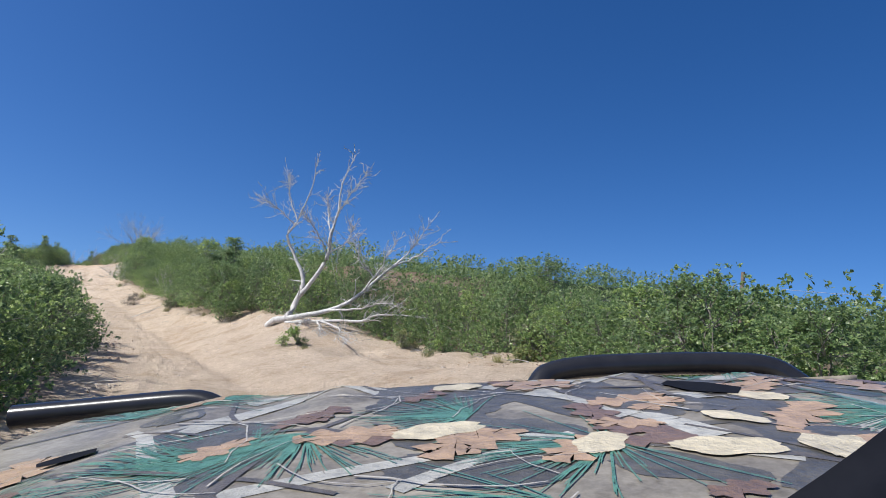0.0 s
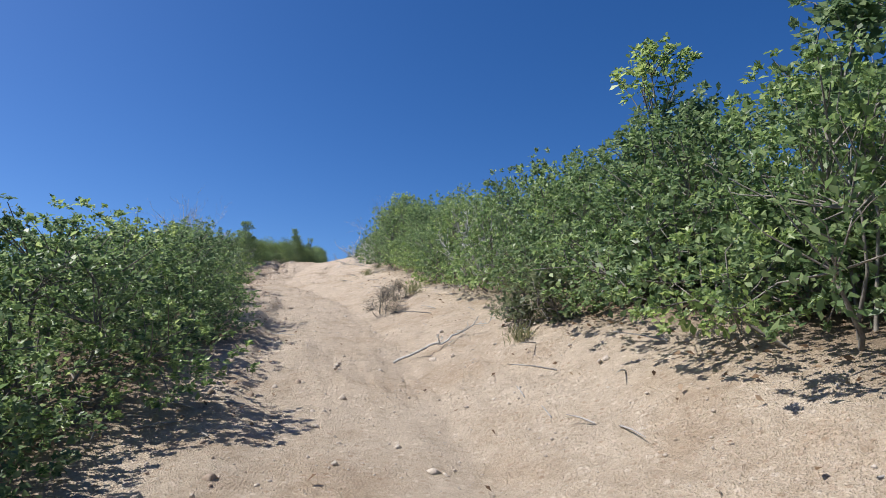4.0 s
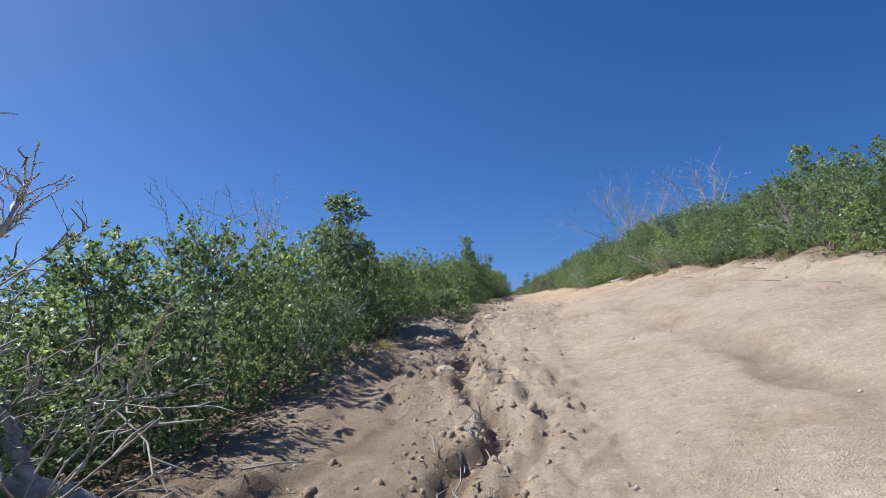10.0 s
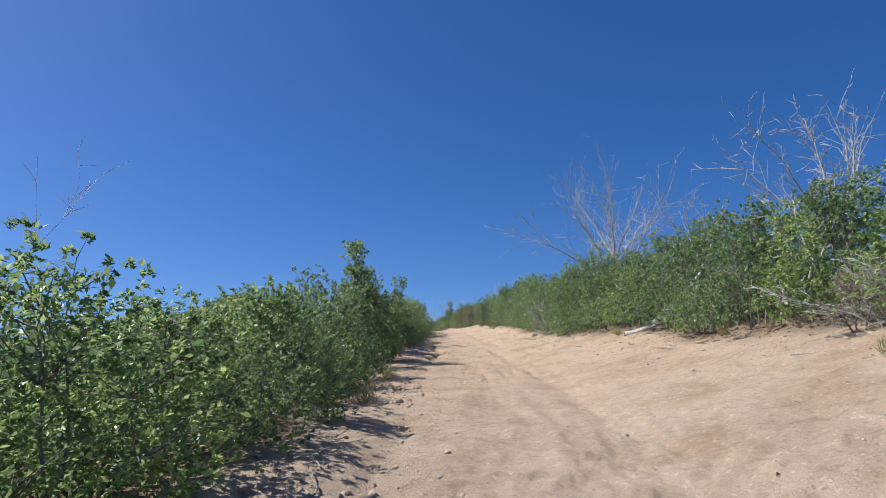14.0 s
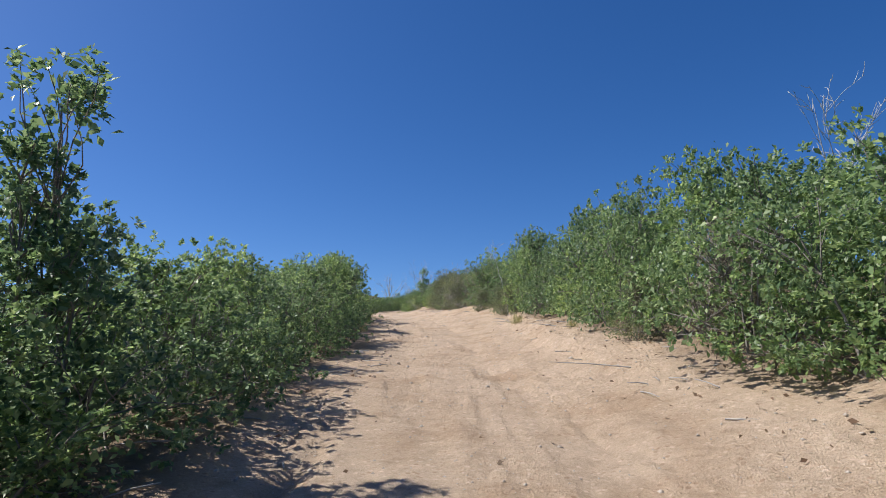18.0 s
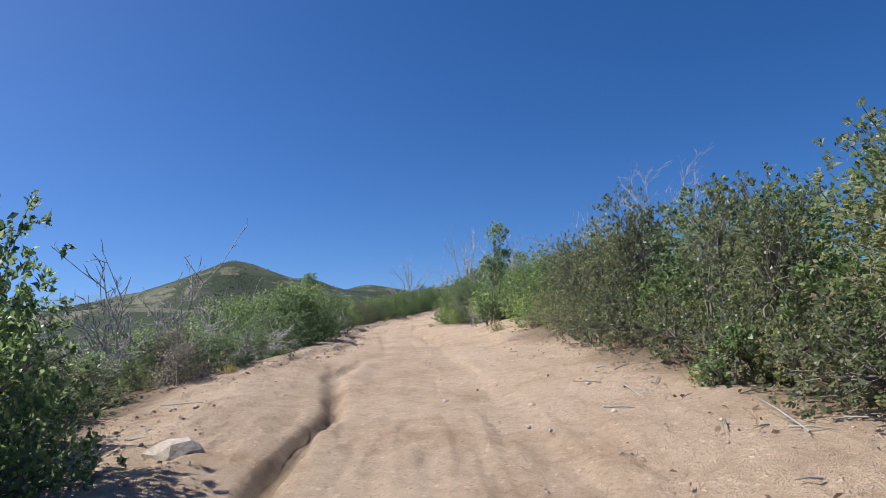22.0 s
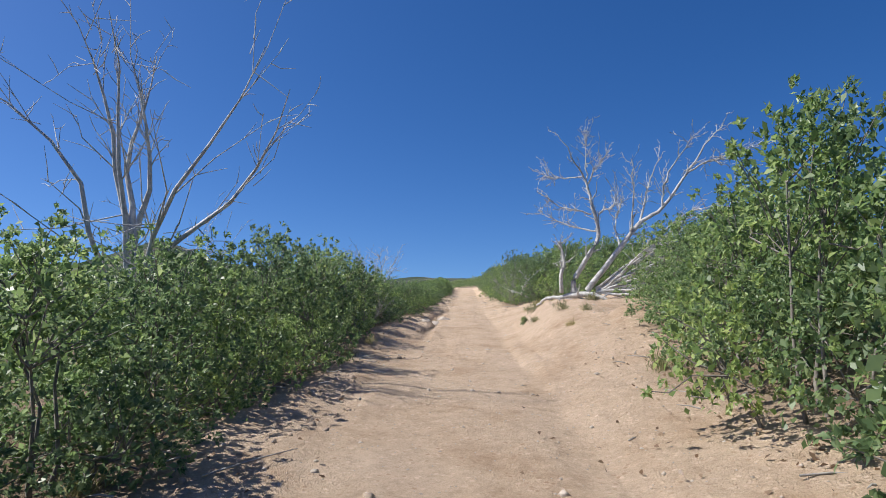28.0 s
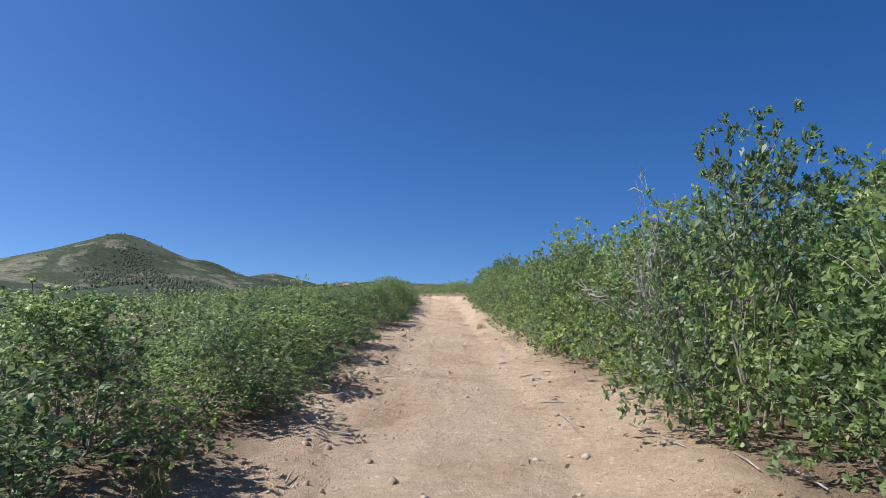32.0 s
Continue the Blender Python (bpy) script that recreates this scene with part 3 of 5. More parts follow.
def set_down(ob, m):
    """Puts the first of a kind itself, and copies of it after that."""
    if ob.name not in used:
        used.add(ob.name)
        ob.matrix_basis = m
        return ob
    twin = ob.copy()
    scene.collection.objects.link(twin)
    twin.matrix_basis = m
    if ob.name not in pieces:
        pieces[ob.name] = list(ob.children)
    for piece in pieces[ob.name]:
        leaf = piece.copy()
        scene.collection.objects.link(leaf)
        leaf.parent = twin
    return twin


def plant(kinds, k, u, d, wide, tall, rng, sink=0.0):
    at = spot(u, d) - Vector((0, 0, sink))
    m = Matrix.LocRotScale(at, Euler((rng.normal(0, 0.05), rng.normal(0, 0.05), rng.uniform(0, 6.28))), (wide, wide, tall))
    return set_down(kinds[k % len(kinds)], m)


# stretches of the right edge where fine-leaved brush takes the oak's place: from u, to u
BRUSH_R = [(111, 129)]
BRUSH_L = [(119, 124), (137.5, 141), (146, 153)]


def hedge_rows():
    rng = np.random.RandomState(7)
    for side, edges, highs in ((1, EDGE_R, HIGH_R), (-1, EDGE_L, HIGH_L)):
        u = -5.0
        while u < 220:
            edge, high = float(along(u, edges)), float(along(u, highs))
            tall = high * rng.uniform(0.86, 1.08) / 2.05
            wide = min(1.05, 0.62 + 0.2 * high) * rng.uniform(0.85, 1.1)
            kinds = brushes if any(a < u < b for a, b in (BRUSH_R if side > 0 else BRUSH_L)) else oaks
            off = 1.15 * wide + rng.uniform(-0.1, 0.35)
            plant(kinds, rng.randint(6), u, edge + side * off, wide, tall, rng)
            u += rng.uniform(1.45, 2.05) * (0.8 + 0.2 * high / 2)


hedge_rows()
rng = np.random.RandomState(29)
# single oaks that stand forward of the rows: u, d, width and height factors
for k, (u, d, w, h) in enumerate([(117.4, -3.0, 0.85, 1.15), (118.8, -3.9, 0.8, 0.95), (131.6, -2.9, 0.95, 1.0), (140.8, 3.0, 0.8, 0.9), (26.7, 22.0, 1.7, 1.3)]):
    plant(oaks, k, u, d, w, h, rng)
# low grey-green brush at the feet of the oaks
for k, (u, d, w, h) in enumerate([(104.8, 3.3, 0.6, 0.55), (105.9, 3.4, 0.65, 0.6), (108.6, 3.2, 0.5, 0.45), (94.0, 3.2, 0.5, 0.5), (112.7, 3.1, 0.6, 0.65), (29.2, 2.6, 0.45, 0.35)]):
    plant(brushes, k, u, d, w, h, rng)


def thicket():
    """The brush behind the first row: a near mass of small leaves and a far one of larger tufts."""
    rng = np.random.RandomState(17)
    near, far = ([], []), ([], [])
    for side, edges, highs, number in ((1, EDGE_R, HIGH_R, 640), (-1, EDGE_L, HIGH_L, 560)):
        for k in range(number):
            u = rng.uniform(-10, 330)
            off = 2.7 + rng.exponential(6.5) + (0 if u < 230 else rng.uniform(0, 6))
            if off > 42:
                continue
            d = float(along(u, edges)) + side * off
            high = min(2.3, float(along(u, highs))) * rng.uniform(0.75, 1.05)
            close = off < 9 and u < 230
            tips, ways = near if close else far
            at = np.array(spot(u, d))
            for c, r, p, w in crown(rng, rng.uniform(2.2, 3.2), high, 5 if close else 4, 24 if close else 14):
                tips.append(p + at)
                ways.append(w)
    for k in range(620):
        u, side = rng.uniform(-6, 228), 1 if k % 2 else -1
        edges, highs = (EDGE_R, HIGH_R) if side > 0 else (EDGE_L, HIGH_L)
        d = float(along(u, edges)) + side * rng.uniform(1.9, 4.2)
        at = np.array(spot(u, d))
        for c, r, p, w in crown(rng, rng.uniform(1.8, 2.6), float(along(u, highs)) * rng.uniform(0.72, 0.96), 6, 30):
            near[0].append(p + at)
            near[1].append(w)
    for k in range(1500):
        u, off = rng.uniform(-30, 330), rng.uniform(9, 75)
        d = float(along(u, EDGE_R)) + off if k % 2 else float(along(u, EDGE_L)) - off
        tips, ways = far
        at = np.array(spot(u, d))
        for c, r, p, w in crown(rng, rng.uniform(2.4, 4.2), rng.uniform(1.1, 1.7), 4, 9):
            tips.append(p + at)
            ways.append(w)
    for k in range(300):
        u, d = rng.uniform(12, 75), rng.uniform(15, 62)
        at = np.array(spot(u, d))
        for c, r, p, w in crown(rng, rng.uniform(2.4, 3.6), rng.uniform(1.2, 1.9), 4, 12):
            far[0].append(p + at)
            far[1].append(w)
    for k in range(160):
        u, d = rng.uniform(228, 420), rng.uniform(-30, 30)
        at = np.array(spot(u, d))
        for c, r, p, w in crown(rng, 2.8, 1.7, 4, 12):
            far[0].append(p + at)
            far[1].append(w)
    v, f = leaves(np.concatenate(far[0]), np.concatenate(far[1]), 5, 0.17, rng, True, 1.1, 0.8)
    tagged(new("oak_scrub", raw_mesh("oak_scrub", v, f, [FAR_LEAF])), "low green scrub oak spread over the slopes", "brush", kind="stuff")
    v, f = leaves(np.concatenate(near[0]), np.concatenate(near[1]), 9, 0.082, rng, True, 1.1, 0.7)
    ob = new("oak_thicket", raw_mesh("oak_thicket", v, f, [FAR_LEAF]))
    return tagged(ob, "dense green scrub oak brush covering the slopes", "brush", kind="stuff")


thicket()


# ---- dead wood ----
def grow(rng, base, way, length, radius, twigs, crook=0.16):
    """A crooked branch with side twigs and their own tips, as paths."""
    way = np.array(way, float) / np.linalg.norm(way)
    p = np.array(base, float)
    pts, steps = [(p, radius)], 6
    for k in range(steps):
        way = way + rng.normal(0, crook, 3) + (0, 0, 0.05)
        way /= np.linalg.norm(way)
        p = p + way * length / steps
        pts.append((p, max(0.005, radius * (1 - (k + 1) / (steps + 0.5)))))
    return [pts] + twiggy(rng, pts, twigs, length)


def twiggy(rng, pts, twigs, length):
    """Twigs, each with tips, along a branch given as (point, radius)."""
    paths, last = [], len(pts) - 1
    for k in range(twigs):
        i = rng.randint(max(1, last // 3), last + 1)
        f = rng.uniform(0, 1)
        q0 = pts[i - 1][0] * (1 - f) + pts[i][0] * f
        r0 = max(0.0065, 0.4 * pts[i][1])
        way = pts[i][0] - pts[i - 1][0]
        w = way / (np.linalg.norm(way) + 1e-9) * 0.9 + rng.normal(0, 0.55, 3) + (0, 0, 0.15)
        w /= np.linalg.norm(w)
        ln = length * rng.uniform(0.16, 0.4)
        q1 = q0 + w * ln * 0.5 + rng.normal(0, 0.03, 3)
        q2 = q1 + (w + rng.normal(0, 0.3, 3) + (0, 0, 0.1)) * ln * 0.5
        paths.append([(q0, r0), (q1, r0 * 0.7), (q2, 0.003)])
        for j in range(4):
            w2 = w + rng.normal(0, 0.55, 3)
            w2 /= np.linalg.norm(w2)
            b = q0 * (1 - j / 4) * 0.5 + q1 * (0.5 + 0.25 * (1 - j / 4)) + q2 * (1 - 0.5 * (1 - j / 4) - 0.5 - 0.25 * (1 - j / 4)) if j < 2 else q1 * (0.5 if j == 2 else 0.1) + q2 * (0.5 if j == 2 else 0.9)
            e = b + w2 * ln * rng.uniform(0.2, 0.42)
            paths.append([(b, 0.0062), ((b + e) / 2 + rng.normal(0, 0.015, 3), 0.005), (e, 0.0025)])
    return paths


DEAD_LABEL = "leafless weathered grey dead tree standing in the brush"


def dead_tree(seed, height, lean=(0.0, 0.0), limbs=6, spread=0.45, radius=0.07, twigs=13, label=DEAD_LABEL, name="dead_tree", fork=0.5, mat=None):
    """A bare grey tree: a trunk and limbs, each with its twigs."""
    mat = mat or DEAD
    rng = np.random.RandomState(seed)
    root = new(name)
    top = np.array([lean[0], lean[1], fork * height])
    trunk = [(np.array([0, 0, -0.25]), radius * 1.4), (np.array([0, 0, 0.1]), radius)]
    for k in range(1, 5):
        trunk.append((top * k / 4 + rng.normal(0, 0.04, 3), radius * (1 - 0.14 * k)))
    part("trunk", raw_mesh("trunk", *tubes([trunk], 7), [mat], True), root)
    for k in range(limbs):
        f = rng.uniform(0.35, 1.0) if k else 1.0
        base = np.array([0, 0, 0.1]) * (1 - f) + top * f
        a = 6.28 * k / limbs + rng.uniform(-0.4, 0.4)
        ln = height * (1 - fork * f) * rng.uniform(0.85, 1.1)
        way = np.array([math.cos(a) * spread, math.sin(a) * spread, 1.0]) if k else np.array([lean[0] * 0.3, lean[1] * 0.3, 1.0])
        part("limb", raw_mesh("limb", *tubes(grow(rng, base, way, ln, radius * 0.5, twigs), 5), [mat], True), root)
    return tagged(root, label, "dead tree")


def stand(tree, u, d, turn=0.0, sink=0.0):
    tree.matrix_basis = Matrix.Translation(spot(u, d) - Vector((0, 0, sink))) @ Matrix.Rotation(radians(turn), 4, "Z")
    return tree


# u, d, height, limbs, spread, radius, twigs
for k, (u, d, h, n, sp, r, tw) in enumerate([
        (89.0, 6.5, 6.4, 12, 0.52, 0.10, 15), (76.2, 7.4, 3.6, 7, 0.6, 0.07, 14), (74.2, 5.4, 2.4, 4, 0.5, 0.035, 6), (79.5, 5.8, 2.9, 4, 0.4, 0.05, 8),
        (91.0, 11.5, 3.6, 4, 0.5, 0.05, 7), (136.2, 10.4, 4.6, 6, 0.4, 0.07, 8), (133.5, 6.6, 3.2, 5, 0.4, 0.045, 6), (137.5, 12.5, 4.4, 5, 0.5, 0.05, 7),
        (140.6, 3.2, 2.5, 5, 0.7, 0.04, 5), (143.0, 4.8, 3.2, 6, 0.7, 0.05, 6), (147.4, 3.7, 4.7, 6, 0.5, 0.08, 10), (150.5, 6.4, 4.2, 6, 0.55, 0.06, 8),
        (170.0, -4.6, 5.0, 7, 0.6, 0.10, 9), (176.5, -7.0, 3.8, 5, 0.5, 0.05, 6), (188.8, -4.4, 3.2, 6, 0.75, 0.065, 8), (189.6, -4.0, 3.0, 6, 0.9, 0.06, 8),
        (75.5, -12.0, 6.6, 7, 0.5, 0.09, 9), (62.0, -6.0, 3.2, 5, 0.5, 0.04, 6), (56.5, -5.5, 3.0, 5, 0.6, 0.04, 6), (26.5, 9.0, 2.2, 3, 0.3, 0.025, 3),
        (32.0, 11.0, 2.6, 3, 0.3, 0.025, 3), (96.0, 8.0, 3.2, 4, 0.4, 0.04, 6), (163.0, 5.0, 3.7, 5, 0.5, 0.05, 7), (50.0, -5.0, 3.0, 3, 0.5, 0.035, 5)]):
    stand(dead_tree(300 + k, h, (0.1 * (k % 3 - 1), 0.08 * (k % 2)), n, sp, r, tw, fork=0.32 if h > 5 else 0.45), u, d, 40 * k)


def limb_tree(name, label, seed, lines, length=1.5, twigs=26):
    """A tree from its main limbs, each a list of (x, y, z, radius) from the root; twigs grow on them."""
    rng = np.random.RandomState(seed)
    root = new(name)
    for k, line in enumerate(lines):
        pts = np.array([p[:3] for p in line], float)
        rad = np.array([p[3] for p in line], float)
        s = np.linspace(0, len(pts) - 1, 4 * len(pts))
        i = np.minimum(s.astype(int), len(pts) - 2)
        f = (s - i)[:, None]
        p0, p1, p2, p3 = (pts[np.clip(i + j, 0, len(pts) - 1)] for j in (-1, 0, 1, 2))
        q = 0.5 * (2 * p1 + (p2 - p0) * f + (2 * p0 - 5 * p1 + 4 * p2 - p3) * f ** 2 + (3 * p1 - p0 - 3 * p2 + p3) * f ** 3)
        r = 0.72 * np.interp(s, range(len(rad)), rad)
        q[1:-1] += rng.normal(0, 0.014, (len(q) - 2, 3)) * np.clip(0.02 / r[1:-1], 0.12, 1)[:, None]
        path = list(zip(q, r))
        part("trunk" if k == 0 else "limb", raw_mesh("limb", *tubes([path] + twiggy(rng, path, twigs, length), 7), [DEAD], True), root)
    return tagged(root, label, "dead tree")


# both trees lie with their limbs fanned out sideways: x across, y away, z up
fallen = limb_tree("fallen_tree", "bleached grey fallen dead tree with bare limbs on the sand", 401, [
    [(-0.25, 0.1, -0.1, 0.12), (0, 0, 0.1, 0.15), (0.3, 0, 0.2, 0.13), (0.52, 0.1, 0.75, 0.10), (0.6, 0.2, 1.3, 0.08), (0.28, 0.3, 1.95, 0.06), (0.02, 0.3, 2.55, 0.05), (0.28, 0.2, 3.0, 0.035), (0.58, 0.1, 3.9, 0.02), (0.75, 0, 4.9, 0.008)],
    [(0.55, 0.1, 0.8, 0.09), (1.05, -0.1, 1.5, 0.08), (1.3, -0.2, 2.05, 0.07), (1.35, -0.3, 2.6, 0.055), (1.5, -0.3, 3.3, 0.04), (1.55, -0.4, 4.0, 0.025), (1.87, -0.5, 4.95, 0.008)],
    [(0.28, 0.2, 3.0, 0.03), (-0.05, 0.4, 3.7, 0.018), (-0.2, 0.5, 4.4, 0.008)],
    [(0.2, 0.3, 2.9, 0.022), (-0.35, 0.1, 3.35, 0.015), (-0.8, 0, 3.6, 0.007)],
    [(1.5, -0.3, 3.3, 0.03), (1.9, -0.6, 3.85, 0.018), (2.25, -0.8, 4.35, 0.007)],
    [(1.3, -0.2, 2.05, 0.035), (1.0, -0.6, 2.7, 0.022), (0.65, -0.8, 3.15, 0.008)],
    [(1.35, -0.3, 2.6, 0.03), (1.15, 0, 3.3, 0.018), (1.05, 0.2, 3.8, 0.008)],
    [(1.3, -0.2, 2.1, 0.03), (1.7, 0.1, 2.45, 0.02), (1.85, 0.2, 2.9, 0.008)],
    [(0.2, 0, 0.15, 0.13), (0.6, -0.1, 0.25, 0.10), (1.45, -0.2, 0.5, 0.085), (1.9, -0.1, 0.75, 0.07), (2.3, 0, 1.1, 0.06), (2.95, 0.1, 1.8, 0.045), (3.6, 0.2, 2.2, 0.03), (4.2, 0.2, 2.65, 0.015), (4.35, 0.2, 2.95, 0.007)],
    [(2.3, 0, 1.1, 0.045), (2.7, -0.3, 1.65, 0.035), (2.95, -0.5, 2.15, 0.022), (3.2, -0.6, 2.6, 0.008)],
    [(2.95, 0.1, 1.8, 0.035), (3.55, 0.3, 2.5, 0.022), (3.9, 0.4, 3.2, 0.007)],
    [(2.6, -0.2, 1.5, 0.03), (2.25, -0.4, 1.95, 0.02), (2.1, -0.5, 2.6, 0.008)],
    [(1.45, -0.2, 0.5, 0.05), (2.4, -0.6, 0.65, 0.035), (3.0, -0.8, 0.85, 0.022), (3.4, -0.9, 0.78, 0.008)],
    [(0.3, -0.1, 0.05, 0.08), (1.45, -0.4, 0.22, 0.06), (2.4, -0.6, 0.3, 0.05), (2.85, -0.7, 0.5, 0.035), (3.65, -0.8, 0.55, 0.025), (4.35, -0.9, 0.5, 0.015), (4.8, -1.0, 0.2, 0.007)],
    [(1.3, -0.4, 0.2, 0.05), (2.0, -1.3, 0.1, 0.04), (2.2, -2.2, 0.02, 0.025), (2.7, -3.4, -0.05, 0.008)],
    [(1.0, -0.3, 0.2, 0.045), (0.95, -0.9, 0.15, 0.035), (0.8, -1.5, -0.15, 0.012)],
    [(1.2, -0.4, 0.2, 0.04), (1.45, -1.0, 0.05, 0.025), (1.6, -1.6, -0.2, 0.01)]], 1.25, 24)
fallen.matrix_basis = Matrix.Translation(spot(16.7, 3.25) + Vector((0, 0, 0.05))) @ Matrix.Rotation(radians(-2), 4, "Z") @ Matrix.Diagonal((1.05, 1, 1, 1))

FAN = [
    [(-0.95, 0.4, -0.2, 0.03), (-0.7, 0.28, -0.02, 0.055), (-0.35, 0.05, 0.02, 0.065), (0, 0, 0.09, 0.10), (0.4, -0.12, 0.10, 0.095), (0.7, -0.1, -0.02, 0.09), (1.0, -0.1, -0.25, 0.06)],
    [(0, 0, 0.15, 0.10), (0.0, 0, 0.45, 0.09), (0.26, 0, 0.9, 0.08), (0.57, 0, 1.5, 0.07), (0.44, -0.1, 2.15, 0.055), (0.3, -0.1, 2.7, 0.04), (0.1, -0.2, 3.15, 0.025), (-0.35, -0.3, 3.9, 0.008)],
    [(0.57, 0, 1.5, 0.04), (0.57, 0.2, 2.05, 0.03), (0.9, 0.3, 2.25, 0.022), (1.0, 0.3, 2.7, 0.008)],
    [(0.3, -0.1, 2.7, 0.03), (0.55, -0.3, 3.1, 0.02), (0.8, -0.4, 3.4, 0.008)],
    [(0.4, -0.1, 2.0, 0.03), (-0.2, -0.3, 2.15, 0.018), (-0.55, -0.4, 2.3, 0.007)],
    [(0.5, 0, 1.6, 0.03), (-0.35, 0.2, 1.85, 0.02), (-0.9, 0.3, 2.15, 0.007)],
    [(0.2, -0.1, 2.9, 0.025), (-0.35, 0, 2.9, 0.016), (-0.75, 0.1, 2.98, 0.007)],
    [(0.3, -0.1, 2.85, 0.025), (0.26, 0.1, 3.7, 0.014), (0.22, 0.2, 4.1, 0.007)],
    [(-0.3, 0, 0.15, 0.07), (-0.3, -0.1, 0.55, 0.06), (-0.22, -0.1, 0.9, 0.05), (-0.32, -0.1, 1.35, 0.03)],
    [(0.3, 0, 0.2, 0.11), (0.45, 0, 0.4, 0.10), (1.05, 0.1, 1.2, 0.085), (1.5, 0.2, 1.8, 0.07), (2.0, 0.3, 2.15, 0.055), (2.55, 0.3, 2.95, 0.04), (3.0, 0.4, 3.65, 0.02), (3.35, 0.5, 4.05, 0.008)],
    [(2.55, 0.3, 2.95, 0.03), (3.1, 0.1, 3.2, 0.022), (3.8, 0, 3.1, 0.008)],
    [(2.9, 0.3, 3.15, 0.025), (3.5, 0.6, 3.4, 0.018), (4.05, 0.8, 3.6, 0.007)],
    [(1.5, 0.2, 1.8, 0.04), (1.67, 0.5, 2.6, 0.028), (1.95, 0.7, 3.45, 0.008)],
    [(1.3, 0.1, 1.6, 0.035), (1.36, -0.3, 2.4, 0.025), (1.3, -0.5, 3.2, 0.008)],
    [(2.0, 0.3, 2.15, 0.035), (2.1, 0, 2.85, 0.025), (2.65, -0.2, 3.7, 0.008)],
    [(1.05, 0.1, 1.2, 0.04), (0.95, 0.5, 1.9, 0.025), (1.15, 0.7, 2.5, 0.008)]]
# the lower limbs sweep sideways in a fan
for k in range(26):
    f = k / 25
    lift, reach, away = 1.9 - 2.1 * f, 3.6 - 0.9 * abs(f - 0.3) - 0.25 * (k % 3), 0.7 * math.sin(2.3 * k)
    FAN.append([(0.5 + 0.1 * (k % 3), 0, 0.25 - 0.1 * f, 0.042), (0.5 + 0.3 * reach, 0.3 * away, 0.25 + 0.42 * lift - 0.1 * f + 0.08 * math.sin(5.1 * k), 0.032), (0.5 + 0.65 * reach, 0.75 * away, 0.25 + 0.88 * lift + 0.1 * math.sin(3.7 * k), 0.02), (0.5 + reach, away, 0.3 + lift + 0.12 * (k % 4 - 1), 0.008)])
tangle = limb_tree("fallen_tree", "sprawling bleached dead tree fallen over with many bare branches", 402, FAN, 1.15, 18)
tangle.matrix_basis = Matrix.Translation(spot(176.5, 3.0) + Vector((0, 0, 0.02))) @ Matrix.Rotation(radians(6), 4, "Z") @ Matrix.Scale(1.12, 4)

leaning = limb_tree("dead_log", "grey barkless log leaning into the oak brush", 403, [
    [(0, 0, 0.05, 0.09), (0.5, 0.1, 0.2, 0.085), (1.1, 0.15, 0.7, 0.07), (1.8, 0.2, 1.5, 0.05)],
    [(0.4, 0.1, 0.15, 0.06), (1.2, 0, 0.45, 0.05), (1.9, -0.1, 0.7, 0.03)]], 0.5, 3)
leaning.matrix_basis = Matrix.Translation(spot(78.6, 3.6)) @ Matrix.Rotation(radians(-5), 4, "Z")

pole = limb_tree("dead_stick", "slender pale dead stick leaning out of the brush", 405, [[(0, 0, -0.05, 0.015), (-0.15, 0.05, 0.7, 0.014), (-0.32, 0.05, 1.35, 0.012), (-0.5, 0.1, 1.95, 0.009)]], 0.3, 1)
pole.matrix_basis = Matrix.Translation(spot(104.8, 3.3))

gnarled = limb_tree("dead_branch", "gnarled bleached branch lying at the trail's edge", 404, [
    [(0, 0, 0.02, 0.05), (0.25, 0.1, 0.25, 0.05), (0.15, 0.2, 0.6, 0.035), (-0.2, 0.3, 0.95, 0.02), (-0.5, 0.3, 1.25, 0.008)],
    [(0.1, 0.05, 0.1, 0.045), (0.5, 0, 0.25, 0.03), (0.9, 0.1, 0.4, 0.01)],
    [(0.2, 0.1, 0.3, 0.04), (0.1, 0.3, 0.8, 0.025), (0.4, 0.4, 1.2, 0.008)]], 0.7, 12)
gnarled.matrix_basis = Matrix.Translation(spot(185.6, 2.9) + Vector((0, 0, 0.25))) @ Matrix.Rotation(radians(200), 4, "Z")


